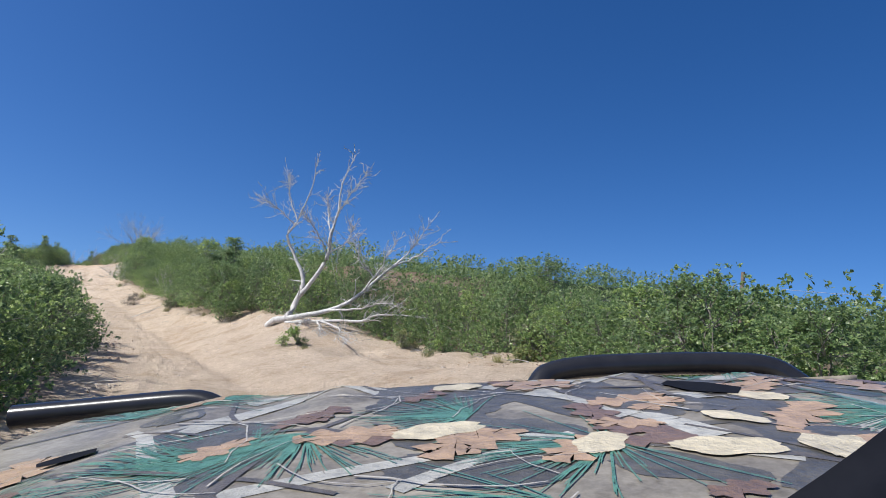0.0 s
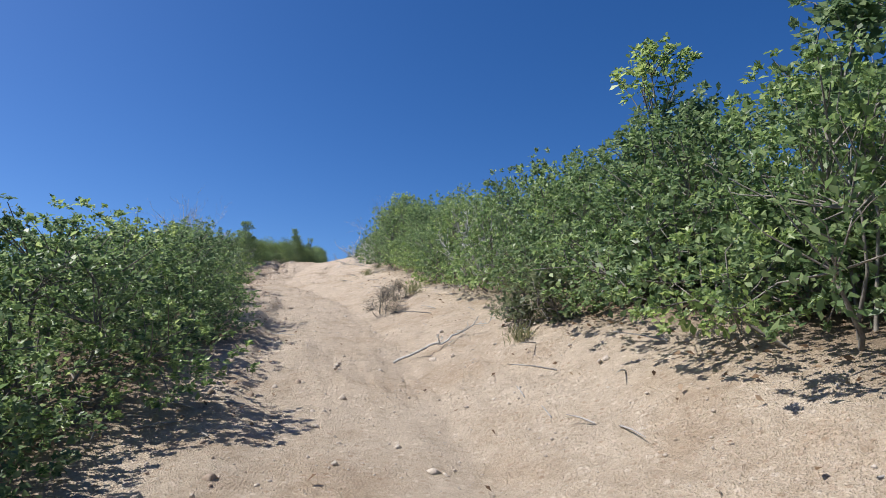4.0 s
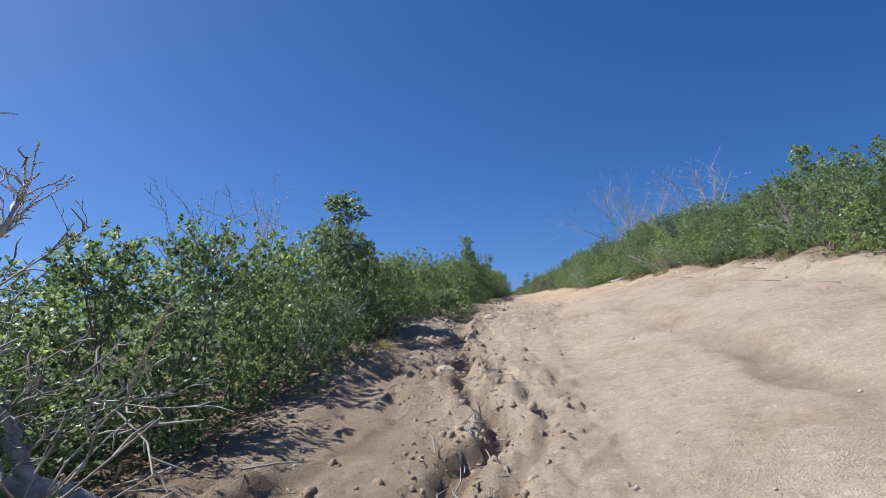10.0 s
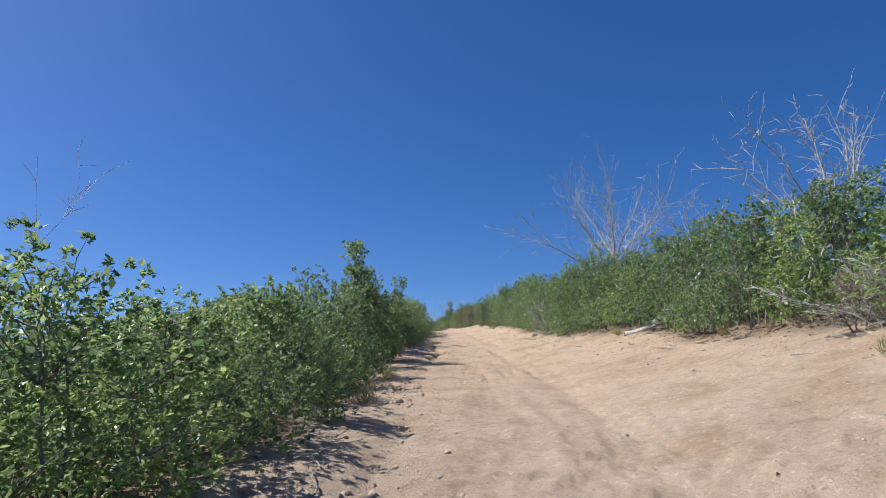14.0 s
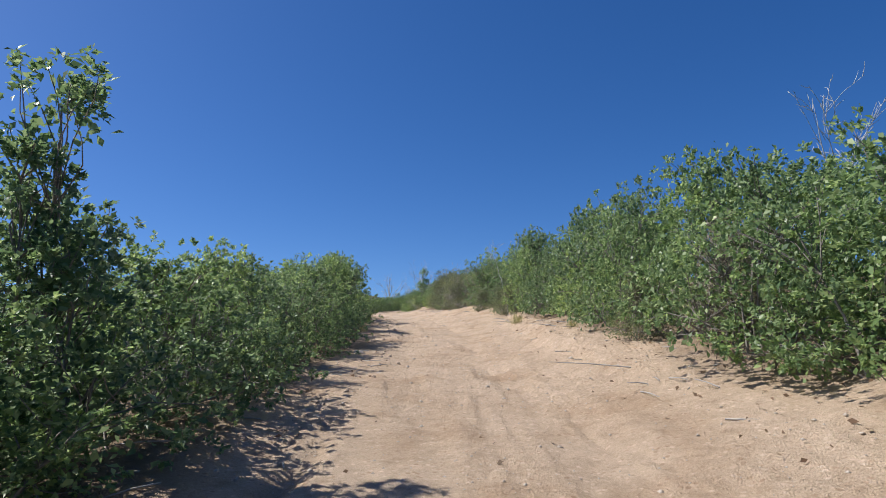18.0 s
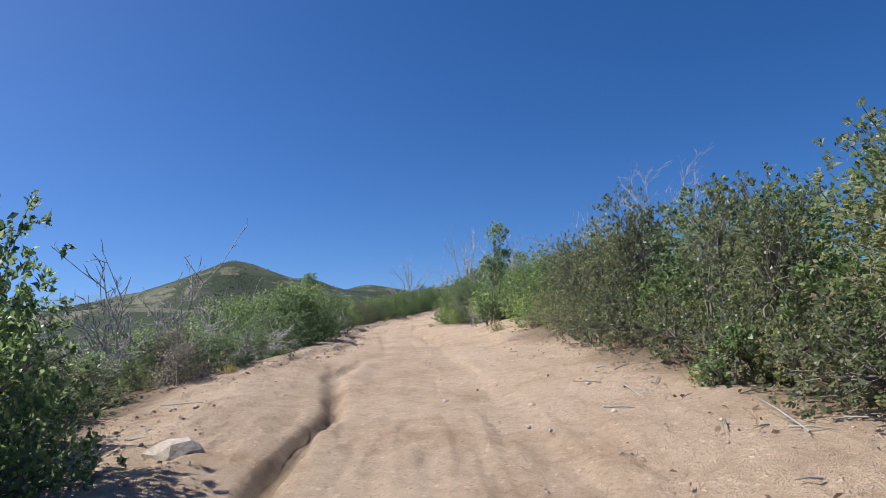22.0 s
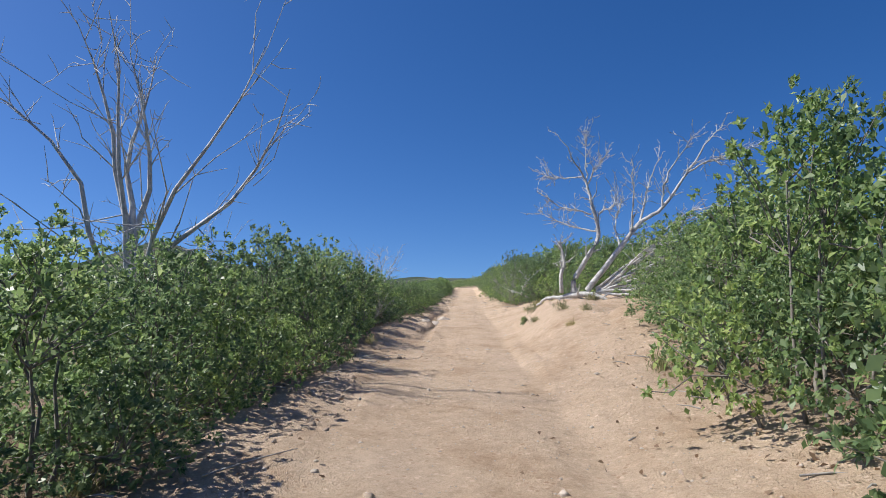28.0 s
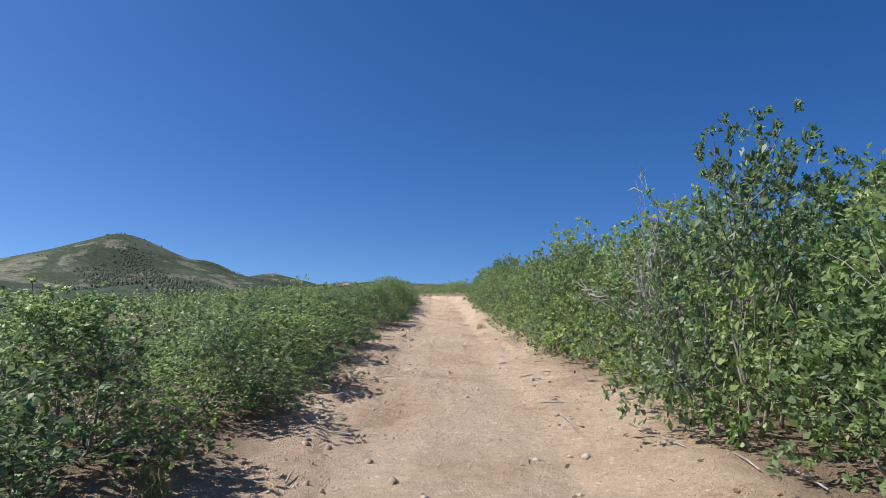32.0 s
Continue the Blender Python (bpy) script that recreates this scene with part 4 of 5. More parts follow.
pile = limb_tree("fallen_tree", "tangled grey dead oak fallen into the brush beside the wash", 406, [
    [(1.0, 0.8, -0.1, 0.12), (0.7, 0.6, 0.25, 0.11), (0.1, 0.3, 0.45, 0.085), (-0.8, 0, 0.55, 0.06), (-2.2, -0.3, 0.75, 0.035), (-3.4, -0.5, 0.8, 0.015)],
    [(0.6, 0.5, 0.25, 0.08), (0.3, 0.5, 0.9, 0.065), (0.0, 0.4, 1.3, 0.05), (0.35, 0.5, 1.8, 0.035), (0.5, 0.5, 2.1, 0.015)],
    [(-0.2, 0.2, 0.5, 0.06), (-1.2, 0.5, 1.1, 0.05), (-1.9, 0.8, 1.9, 0.035), (-2.6, 1.0, 2.5, 0.02), (-3.0, 1.1, 2.9, 0.008)],
    [(-0.5, 0.1, 0.5, 0.05), (-1.5, 0.2, 0.4, 0.045), (-2.8, 0.1, 0.25, 0.03), (-4.0, 0, 0.1, 0.012)],
    [(-0.3, 0, 0.4, 0.05), (-0.8, -0.6, 0.3, 0.04), (-1.6, -1.4, 0.35, 0.03), (-2.5, -2.2, 0.3, 0.012)],
    [(0.2, 0.2, 0.4, 0.05), (-0.3, -0.5, 0.75, 0.04), (-1.0, -1.3, 0.9, 0.025), (-1.7, -2.0, 1.1, 0.01)],
    [(-0.6, 0.2, 0.6, 0.04), (-1.0, 0.8, 1.4, 0.03), (-1.1, 1.2, 2.2, 0.018), (-0.9, 1.4, 2.6, 0.008)],
    [(0, 0.3, 0.4, 0.05), (-0.6, -0.8, 0.15, 0.04), (-1.0, -1.8, 0.1, 0.03), (-1.4, -2.8, 0.05, 0.012)]], 1.1, 24)
pile.matrix_basis = Matrix.Translation(spot(53.6, -3.2)) @ Matrix.Rotation(radians(30), 4, "Z")

washed = limb_tree("dead_stick", "crooked dry stick lying on the sandy bank", 407, [[(0, 0, 0.03, 0.022), (0.4, 0.02, 0.07, 0.02), (0.8, 0.15, 0.05, 0.016), (1.25, 0.2, 0.12, 0.007)]], 0.5, 5)
washed.matrix_basis = Matrix.Translation(spot(29.1, 0.95)) @ Matrix.Rotation(radians(38), 4, "Z") @ Matrix.Rotation(radians(-19), 4, "Y")


def dead_shrub(seed, width, height, stems=12, twigs=10):
    """A leafless grey tangle of fine stems."""
    rng = np.random.RandomState(seed)
    root = new("dead_shrub")
    for k in range(stems):
        a = 6.28 * k / stems + rng.uniform(-0.3, 0.3)
        way = np.array([math.cos(a) * rng.uniform(0.2, 1.3), math.sin(a) * rng.uniform(0.2, 1.3), 1.0])
        ln = height * rng.uniform(0.8, 1.15)
        paths = grow(rng, np.array([0.1 * math.cos(a), 0.1 * math.sin(a), -0.1]), way * (width / height, width / height, 1), ln, 0.0115, twigs, 0.25)
        part("stem", raw_mesh("stem", *tubes(paths, 4), [GREY_TWIG if seed % 2 else DEAD], True), root)
    return tagged(root, "leafless grey tangled dead shrub among green oak", "dead shrub", "dead shrubs in the brush")


bare = [dead_shrub(500, 1.0, 1.2), dead_shrub(501, 1.2, 1.0, 14), dead_shrub(503, 0.9, 1.5, 11)]
rng = np.random.RandomState(23)
# u, d, width and height factors
for k, (u, d, w, h) in enumerate([(47.6, 4.4, 1.3, 1.0), (48.6, 5.0, 1.0, 0.9), (53.5, -3.2, 1.3, 1.0), (54.8, -4.0, 1.4, 1.2), (52.0, -3.6, 1.3, 1.1), (51.0, -2.8, 1.1, 0.8),
                                  (47.9, 5.5, 0.9, 0.8), (113.0, 3.6, 1.3, 1.1), (124.6, -4.8, 1.5, 1.5), (126.4, -4.6, 1.2, 1.0), (123.0, -5.2, 1.3, 1.2), (131.0, -5.2, 1.2, 1.2), (126.2, -3.0, 1.0, 0.6), (127.4, -3.4, 1.1, 0.65), (125.3, -3.6, 1.0, 0.6),
                                  (141.0, -2.4, 0.9, 0.8), (152.5, -3.2, 1.0, 0.7), (187.0, 2.6, 1.0, 1.2), (87.5, 3.4, 0.9, 1.2), (92.5, -3.0, 0.9, 1.0),
                                  (63.0, 6.2, 0.9, 0.8), (71.5, 4.6, 1.0, 0.7), (23.0, 4.8, 1.1, 1.0), (20.5, 5.4, 1.2, 0.8), (33.0, 3.2, 0.8, 1.2),
                                  (178.0, -2.8, 0.9, 1.2), (193.0, 3.0, 0.9, 1.4), (60.0, -3.0, 1.0, 1.0), (46.0, -3.2, 1.0, 1.3), (131.0, 4.6, 1.1, 1.4), (136.4, 4.0, 0.9, 0.7), (134.6, 3.4, 1.2, 0.7), (138.0, 3.6, 1.0, 0.9)]):
    plant(bare, k, u, d, w, h, rng)


# ---- tall oak saplings that stand over the hedge ----
saplings = [shrub("oak_sapling", 160 + k, 1.4, 3.0, 9, 36, 12, 0.058, OAK_LEAF, "slender young oak rising above the brush", "tree", sprays=5, fill=5, core=110) for k in range(3)]
for k, (u, d, w, h) in enumerate([(132.2, 3.2, 1.0, 1.08), (62.3, -3.2, 1.5, 1.04), (63.6, -3.3, 1.0, 0.78), (28.2, 3.9, 1.25, 0.95), (26.2, 4.0, 1.35, 0.98), (89.6, -3.0, 1.0, 1.0),
                                  (84.5, -3.4, 1.2, 1.1), (80.8, -3.2, 1.2, 1.2), (112.5, -2.7, 1.1, 1.0), (116.0, -3.2, 0.9, 1.0), (158.0, 3.2, 1.4, 1.15), (156.0, 3.0, 1.3, 1.0),
                                  (144.5, 6.5, 1.3, 1.0), (66.0, 7.0, 0.9, 0.8), (47.2, 5.9, 1.3, 0.95), (175.0, -4.4, 1.2, 0.95), (136.2, -3.0, 1.0, 0.85), (22.0, 3.0, 0.9, 0.7)]):
    plant(saplings, k, u, d, w, h, rng)


# ---- dry shrubs ----
DRY_LEAF = leaf_material("dry_shrub_leaf", (0.17, 0.14, 0.10), (0.29, 0.25, 0.185), (0.42, 0.38, 0.30), True, 0.25)
dry_shrubs = [shrub("dry_shrub", 190 + k, 1.5, 1.3, 6, 60, 8, 0.034, DRY_LEAF, "dry beige-grey shrub with withered leaves", "shrub", 0.7, 3, 14, 60, 22, True) for k in range(2)]
for o in dry_shrubs:
    tagged(o, group="dry shrubs along the trail")
# u, d, width and height factors
for k, (u, d, w, h) in enumerate([(113.9, 3.6, 1.0, 1.1), (115.2, 4.0, 0.8, 0.8), (32.6, 1.4, 0.5, 0.42), (33.5, 1.85, 0.4, 0.32), (92.3, 3.6, 0.9, 1.15), (124.5, -4.1, 0.9, 0.75), (122.8, -3.4, 0.6, 0.5),
                                  (97.6, -2.9, 0.7, 0.8), (140.9, 3.6, 0.7, 0.7), (71.8, 4.4, 0.7, 0.55), (191.5, -2.6, 0.8, 0.7)]):
    plant(dry_shrubs, k, u, d, w, h, rng)


# ---- small plants and litter on the sand ----
def tuft(seed, blades, height, leaf, label):
    rng = np.random.RandomState(seed)
    base = np.concatenate([rng.normal(0, 0.10, (blades, 2)), np.zeros((blades, 1))], 1)
    way = rng.normal(0, 0.45, (blades, 3)) + (0, 0, 1)
    way /= np.linalg.norm(way, axis=1)[:, None]
    v, f = leaves(base, way, 1, height, rng, True, 0.15)
    v = v.reshape(-1, 4, 3)
    mid = (v[:, 1] + v[:, 3]) / 2
    v[:, 1], v[:, 3] = mid + (v[:, 1] - mid) * 0.12, mid + (v[:, 3] - mid) * 0.12
    return tagged(new("grass_tuft", raw_mesh("grass_tuft", v.reshape(-1, 3), f, [leaf])), label, "grass", "grass tufts by the trail")


tufts = [tuft(600, 160, 0.38, GRASS, "dry yellow-green grass tuft on sand"), tuft(601, 220, 0.30, GRASS, "low dry grass tuft on sand")]
low = [shrub("low_shrub", 180 + k, 0.8, 0.5, 4, 22, 6, 0.05, OLIVE_LEAF if k else OAK_LEAF, "small low green shrub on open sand", "shrub", core=50) for k in range(2)]
for k, (u, d, s) in enumerate([(11.3, 5.5, 0.7), (12.6, 5.3, 0.75), (13.6, 2.9, 0.8), (28.6, 2.5, 1.2), (64.6, -1.45, 1.2), (64.1, -0.95, 0.7), (66.2, -1.6, 1.2),
                               (65.4, -1.2, 0.8), (177.6, 1.7, 0.42), (148.4, 2.3, 1.0), (119.5, 3.4, 1.1), (9.0, 6.2, 1.4)]):
    plant(low, k, u, d, s, s, rng)
# dry grass on the bank by the fallen tree and on the open sand: u, d, size
for k, (u, d, s) in enumerate([(178.4, 2.1, 0.9), (179.3, 2.4, 1.0), (180.3, 2.5, 0.9), (176.2, 1.9, 0.7), (175.2, 2.5, 0.8), (174.2, 2.9, 0.7), (178.9, 2.9, 1.1), (181.2, 2.3, 0.8), (180.0, 3.2, 1.0),
                               (12.9, 3.0, 0.5), (10.9, 5.0, 0.7), (182.0, 2.8, 0.9), (176.0, 3.4, 0.8), (173.4, 2.4, 0.6)]):
    plant(tufts, k, u, d, 0.55 * s, 0.5 * s, rng)
for k in range(70):
    u = rng.uniform(0, 205)
    side = rng.randint(2)
    d = float(along(u, EDGE_R)) + rng.uniform(-0.3, 1.0) if side else float(along(u, EDGE_L)) - rng.uniform(-0.15, 0.8)
    s = rng.uniform(0.28, 0.55)
    plant(tufts, k, u, d, s, s, rng)


def rock_mesh(seed, size):
    rng = np.random.RandomState(seed)
    bm = bmesh.new()
    bmesh.ops.create_icosphere(bm, subdivisions=2, radius=size)
    shift = rng.uniform(0, 50)
    for v in bm.verts:
        v.co *= 1 + 0.28 * noise.noise(v.co * (1.6 / size) + Vector((shift, 0, 0)))
        v.co.z *= 0.62
    me = bpy.data.meshes.new("rock")
    bm.to_mesh(me)
    bm.free()
    me.materials.append(ROCK)
    return me


ROCK = bark_material("granite", (0.30, 0.24, 0.19), (0.62, 0.54, 0.46), 24.0)
rocks = [tagged(new("rock", rock_mesh(700 + k, 0.5)), "pale rounded granite rock half sunk in sand", "rock", "rocks along the trail") for k in range(4)]
for k, (u, d, s) in enumerate([(52.3, 5.6, 0.75), (58.7, -0.6, 0.28), (182.2, -1.0, 0.6), (182.9, -0.7, 0.5), (181.6, -1.3, 0.4), (118.6, -1.9, 0.5), (86.4, -1.5, 0.45), (85.0, -1.7, 0.35),
                               (64.1, -0.33, 0.3), (50.2, 1.4, 0.12), (29.0, 1.4, 0.14), (97.0, -1.2, 0.25), (144.0, -1.5, 0.3)]):
    plant(rocks, k, u, d, s, s, rng, 0.1 * s)


def ground_points(u, d):
    v = line_v(u) * np.exp(-((d / 70) ** 2)) + d
    x, y = to_xy(u, v)
    return np.stack([x, y, ground_z(u, v)], -1)


def litter():
    """Pebbles and fallen twigs on the sand."""
    rng = np.random.RandomState(41)
    oct_v = np.array([(1, 0, 0), (-1, 0, 0), (0, 1, 0), (0, -1, 0), (0, 0, 0.7), (0, 0, -0.7)])
    oct_f = np.array([(0, 2, 4), (2, 1, 4), (1, 3, 4), (3, 0, 4), (2, 0, 5), (1, 2, 5), (3, 1, 5), (0, 3, 5)])
    n = 30000
    u = rng.uniform(0, 205, n)
    el, er = along(u, EDGE_L), along(u, EDGE_R)
    d = el + (er + 0.5 - el) * rng.uniform(0, 1, n)
    size = rng.choice([0.007, 0.011, 0.017, 0.03, 0.05], n, p=[0.50, 0.33, 0.14, 0.025, 0.005])
    vs = ground_points(u, d)[:, None] + oct_v[None] * rng.uniform(0.6, 1.3, (n, 6, 3)) * size[:, None, None]
    me = raw_mesh("pebbles", vs.reshape(-1, 3), (np.arange(n)[:, None, None] * 6 + oct_f[None]).reshape(-1, 3), [ROCK])
    tagged(new("pebbles", me), "loose granite pebbles scattered over the trail", "pebbles", kind="stuff")
    n = 15000
    u, side = rng.uniform(-2, 205, n), rng.randint(0, 2, n)
    off = 0.9 - rng.exponential(0.55, n)
    d = np.where(side == 1, along(u, EDGE_R) + off, along(u, EDGE_L) - off)
    way = rng.normal(0, 1, (n, 3)) * (1, 1, 0.25)
    v, f = leaves(ground_points(u, d) + (0, 0, 0.012), way / np.linalg.norm(way, axis=1)[:, None], 1, 0.055, rng, True, 0.2)
    dry = leaf_material("dry_leaf", (0.10, 0.065, 0.04), (0.20, 0.13, 0.08), (0.36, 0.27, 0.18), False)
    tagged(new("fallen_leaves", raw_mesh("fallen_leaves", v, f, [dry])), "dry brown oak leaves fallen under the brush", "leaves", kind="stuff")
    paths = []
    for k in range(900):
        u = rng.uniform(2, 205)
        side = rng.randint(2)
        d = float(along(u, EDGE_R)) + rng.uniform(-0.7, 0.7) if side else float(along(u, EDGE_L)) + rng.uniform(-0.5, 0.5)
        p = np.array(spot(u, d)) + (0, 0, 0.015)
        a, ln = rng.uniform(0, 6.28), rng.uniform(0.1, 0.45) * (1 if k % 5 else 2.2)
        w = np.array([math.cos(a), math.sin(a), 0.05]) * ln
        paths.append([(p, 0.008), (p + w * 0.5 + (0, 0, 0.01), 0.007), (p + w, 0.003)])
    # roots and sticks washed into the channel
    for k in range(240):
        u = rng.uniform(50, 67)
        d = float(np.interp(u, [44, 50, 53.7, 56.7, 60, 66, 74], [-0.2, -0.3, -0.5, 0.1, -0.69, -1.16, -1.5])) + rng.normal(0, 0.22)
        p = np.array(spot(u, d)) + (0, 0, 0.03)
        a, ln = rng.normal(2.1, 0.7), rng.uniform(0.1, 0.5)
        w = np.array([math.cos(a), math.sin(a), rng.normal(0.05, 0.12)]) * ln
        paths.append([(p, 0.007), (p + w * 0.5 + rng.normal(0, 0.03, 3), 0.005), (p + w, 0.0025)])
    tagged(new("fallen_twigs", raw_mesh("fallen_twigs", *tubes(paths, 4), [GREY_TWIG])), "dry grey twigs lying along the trail edges", "twigs", kind="stuff")


litter()


def clods():
    """Lumps of earth broken off the sides of the washed channels and ledges."""
    rng = np.random.RandomState(47)
    n = 2600
    u = np.where(rng.uniform(0, 1, n) < 0.45, rng.uniform(46, 69, n), rng.uniform(14, 205, n))
    main = np.interp(u, [44, 50, 53.7, 56.7, 60, 66, 74], [-0.2, -0.3, -0.5, 0.1, -0.69, -1.16, -1.5])
    d = np.where((u > 46) & (u < 69), main + rng.normal(-0.1, 0.5, n), along(u, EDGE_L) + 0.45 + rng.normal(0, 0.22, n))
    size = rng.choice([0.015, 0.026, 0.042, 0.07], n, p=[0.45, 0.35, 0.16, 0.04])
    ring = np.array([(math.cos(a) * r, math.sin(a) * r, z) for z, r in ((-0.4, 0.9), (0.35, 0.75)) for a in np.linspace(0, 6.28, 6, endpoint=False)] + [(0, 0, 0.75)])
    faces = [(i, (i + 1) % 6, 6 + (i + 1) % 6, 6 + i) for i in range(6)] + [(6, 7, 12, 12), (7, 8, 12, 12), (8, 9, 12, 12), (9, 10, 12, 12), (10, 11, 12, 12), (11, 6, 12, 12)]
    tri = [t for q in faces for t in ((q[0], q[1], q[2]), (q[0], q[2], q[3])) if len(set(t)) == 3]
    v = ground_points(u, d)[:, None] + ring[None] * rng.uniform(0.45, 1.5, (n, 13, 3)) * size[:, None, None]
    me = raw_mesh("earth_clods", v.reshape(-1, 3), (np.arange(n)[:, None, None] * 13 + np.array(tri)[None]).reshape(-1, 3), [EARTH])
    tagged(new("earth_clods", me), "crumbled brown earth clods in the washed channel", "soil", kind="stuff")


EARTH = bark_material("crumbled_earth", (0.20, 0.145, 0.105), (0.44, 0.345, 0.265), 30.0)
clods()


# ---- fence in the brush ----
def fence():
    root = new("wire_fence")
    ends = []
    for u, d, h in ((8.0, 11.5, 1.5), (14.5, 12.3, 1.3), (2.0, 10.8, 1.5)):
        at = spot(u, d)
        base = np.array(at)
        post = part("post", raw_mesh("post", *tubes([[(base + (0, 0, -0.3), 0.05), (base + (0, 0, h * 0.6), 0.046), (base + (0.02, 0, h + 0.45), 0.042)]], 7), [POST], True), root)
        ends.append((u, base + (0, 0, h + 0.2)))
    ends.sort(key=lambda e: e[0])
    for drop in (0.05, 0.4):
        for (_, a), (_, b) in zip(ends, ends[1:]):
            sag = [(a * (1 - f) + b * f - (0, 0, drop + 0.12 * math.sin(math.pi * f)), 0.004) for f in np.linspace(0, 1, 9)]
            part("wire", raw_mesh("wire", *tubes([sag], 4), [GREY_TWIG]), root)
    return tagged(root, "old wooden post and wire fence in the brush", "fence")


POST = bark_material("fence_post", (0.11, 0.08, 0.06), (0.26, 0.20, 0.15))
fence()


# ---- woods on the far slopes ----
def far_woods():
    rng = np.random.RandomState(61)
    n = 70000
    u, v = rng.uniform(1050, 2650, n), rng.uniform(-1500, 100, n)
    keep = wobble(u, v, 0.007, 62) + 0.5 * wobble(u, v, 0.02, 63) + rng.normal(0, 0.3, n) > 0.55
    u, v = u[keep], v[keep]
    n = len(u)
    x, y = to_xy(u, v)
    at = np.stack([x, y, ground_z(u, v)], -1)
    h, w = rng.uniform(3, 8, n), rng.uniform(1.8, 4.0, n)
    ring = [(math.cos(a), math.sin(a), 0.05) for a in np.linspace(0, 6.28, 6, endpoint=False)] + [(0, 0, 1)]
    vs = at[:, None] + np.array(ring)[None] * rng.uniform(0.75, 1.25, (n, 7, 1)) * np.stack([w, w, h], -1)[:, None]
    tri = np.array([(i, (i + 1) % 6, 6) for i in range(6)])
    mat, tree, bsdf = material("far_woods")
    geo = tree.nodes.new("ShaderNodeNewGeometry")
    tree.links.new(ramp(tree, geo.outputs["Random Per Island"], [(0.0, (0.018, 0.029, 0.019)), (1.0, (0.042, 0.060, 0.034))]), bsdf.inputs["Base Color"])
    me = raw_mesh("far_woods", vs.reshape(-1, 3), (np.arange(n)[:, None, None] * 7 + tri[None]).reshape(-1, 3), [mat])
    tagged(new("far_woods", me), "dark green woods on the far hillsides", "woods", kind="stuff")


far_woods()


# ---- far range beyond the valley ----
def far_range():
    mat, tree, bsdf = material("far_range_haze_glow")
    # distance haze is put into the colour: the ridge glows an even blue
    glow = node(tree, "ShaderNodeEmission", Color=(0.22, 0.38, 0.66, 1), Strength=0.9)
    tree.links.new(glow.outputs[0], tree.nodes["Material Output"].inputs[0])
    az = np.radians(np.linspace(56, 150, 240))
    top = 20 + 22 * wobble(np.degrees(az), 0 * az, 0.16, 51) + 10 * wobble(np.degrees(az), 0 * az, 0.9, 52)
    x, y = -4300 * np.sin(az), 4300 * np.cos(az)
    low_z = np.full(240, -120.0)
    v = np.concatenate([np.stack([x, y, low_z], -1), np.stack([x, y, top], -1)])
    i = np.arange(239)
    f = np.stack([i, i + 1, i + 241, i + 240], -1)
    return tagged(new("backdrop", raw_mesh("backdrop", v, f, [mat])), "far mountain range across the valley, glowing in painted haze blue", "mountains", kind="structure")


far_range()


# ---- the vehicle that the way begins in ----
def camo_material():
    mat, tree, bsdf = material("camouflage_print")
    geo = tree.nodes.new("ShaderNodeNewGeometry").outputs["Position"]
    base = ramp(tree, noise_tex(tree, 5.0, 3, 0.5, geo), [(0.35, (0.10, 0.085, 0.065)), (0.5, (0.17, 0.145, 0.11)), (0.65, (0.24, 0.21, 0.165))])
    warp = node(tree, "ShaderNodeTexNoise", Scale=9.0, Detail=3.0)
    tree.links.new(geo, warp.inputs["Vector"])
    add = node(tree, "ShaderNodeVectorMath")
    add.operation = "MULTIPLY_ADD"
    tree.links.new(warp.outputs["Color"], add.inputs[0])
    add.inputs[1].default_value = (0.12, 0.12, 0.12)
    tree.links.new(geo, add.inputs[2])
    blotch = node(tree, "ShaderNodeTexNoise", Scale=6.0, Detail=4.0)
    tree.links.new(add.outputs[0], blotch.inputs["Vector"])
    col = mix(tree, 0.55, base, ramp(tree, blotch.outputs["Fac"], [(0.36, (0.09, 0.078, 0.055)), (0.5, (0.22, 0.195, 0.14)), (0.62, (0.40, 0.36, 0.28))]))
    grain = noise_tex(tree, 60.0, 4, 0.7, geo)
    col = mix(tree, 0.25, col, ramp(tree, grain, [(0.3, (0.06, 0.05, 0.04)), (0.7, (0.6, 0.56, 0.5))]))
    tree.links.new(col, bsdf.inputs["Base Color"])
    bsdf.inputs["Roughness"].default_value = 0.42
    bsdf.inputs["Specular IOR Level"].default_value = 0.4
    bsdf.inputs["Coat Weight"].default_value = 0.22
    bsdf.inputs["Coat Roughness"].default_value = 0.14
    return mat


def plain_material(name, colour, rough, metal=0.0):
    mat, tree, bsdf = material(name)
    geo = tree.nodes.new("ShaderNodeNewGeometry").outputs["Position"]
    col = mix(tree, noise_tex(tree, 20.0, 4, 0.6, geo), colour, tuple(min(1, c * 1.5 + 0.01) for c in colour))
    tree.links.new(col, bsdf.inputs["Base Color"])
    bsdf.inputs["Roughness"].default_value, bsdf.inputs["Metallic"].default_value = rough, metal
    return mat


CAMO, BLACK, DASH = camo_material(), plain_material("gloss_black_tube", (0.012, 0.012, 0.014), 0.22), plain_material("dark_blue_plastic", (0.003, 0.004, 0.008), 0.95)

DASH.node_tree.nodes["Principled BSDF"].inputs["Specular IOR Level"].default_value = 0.1


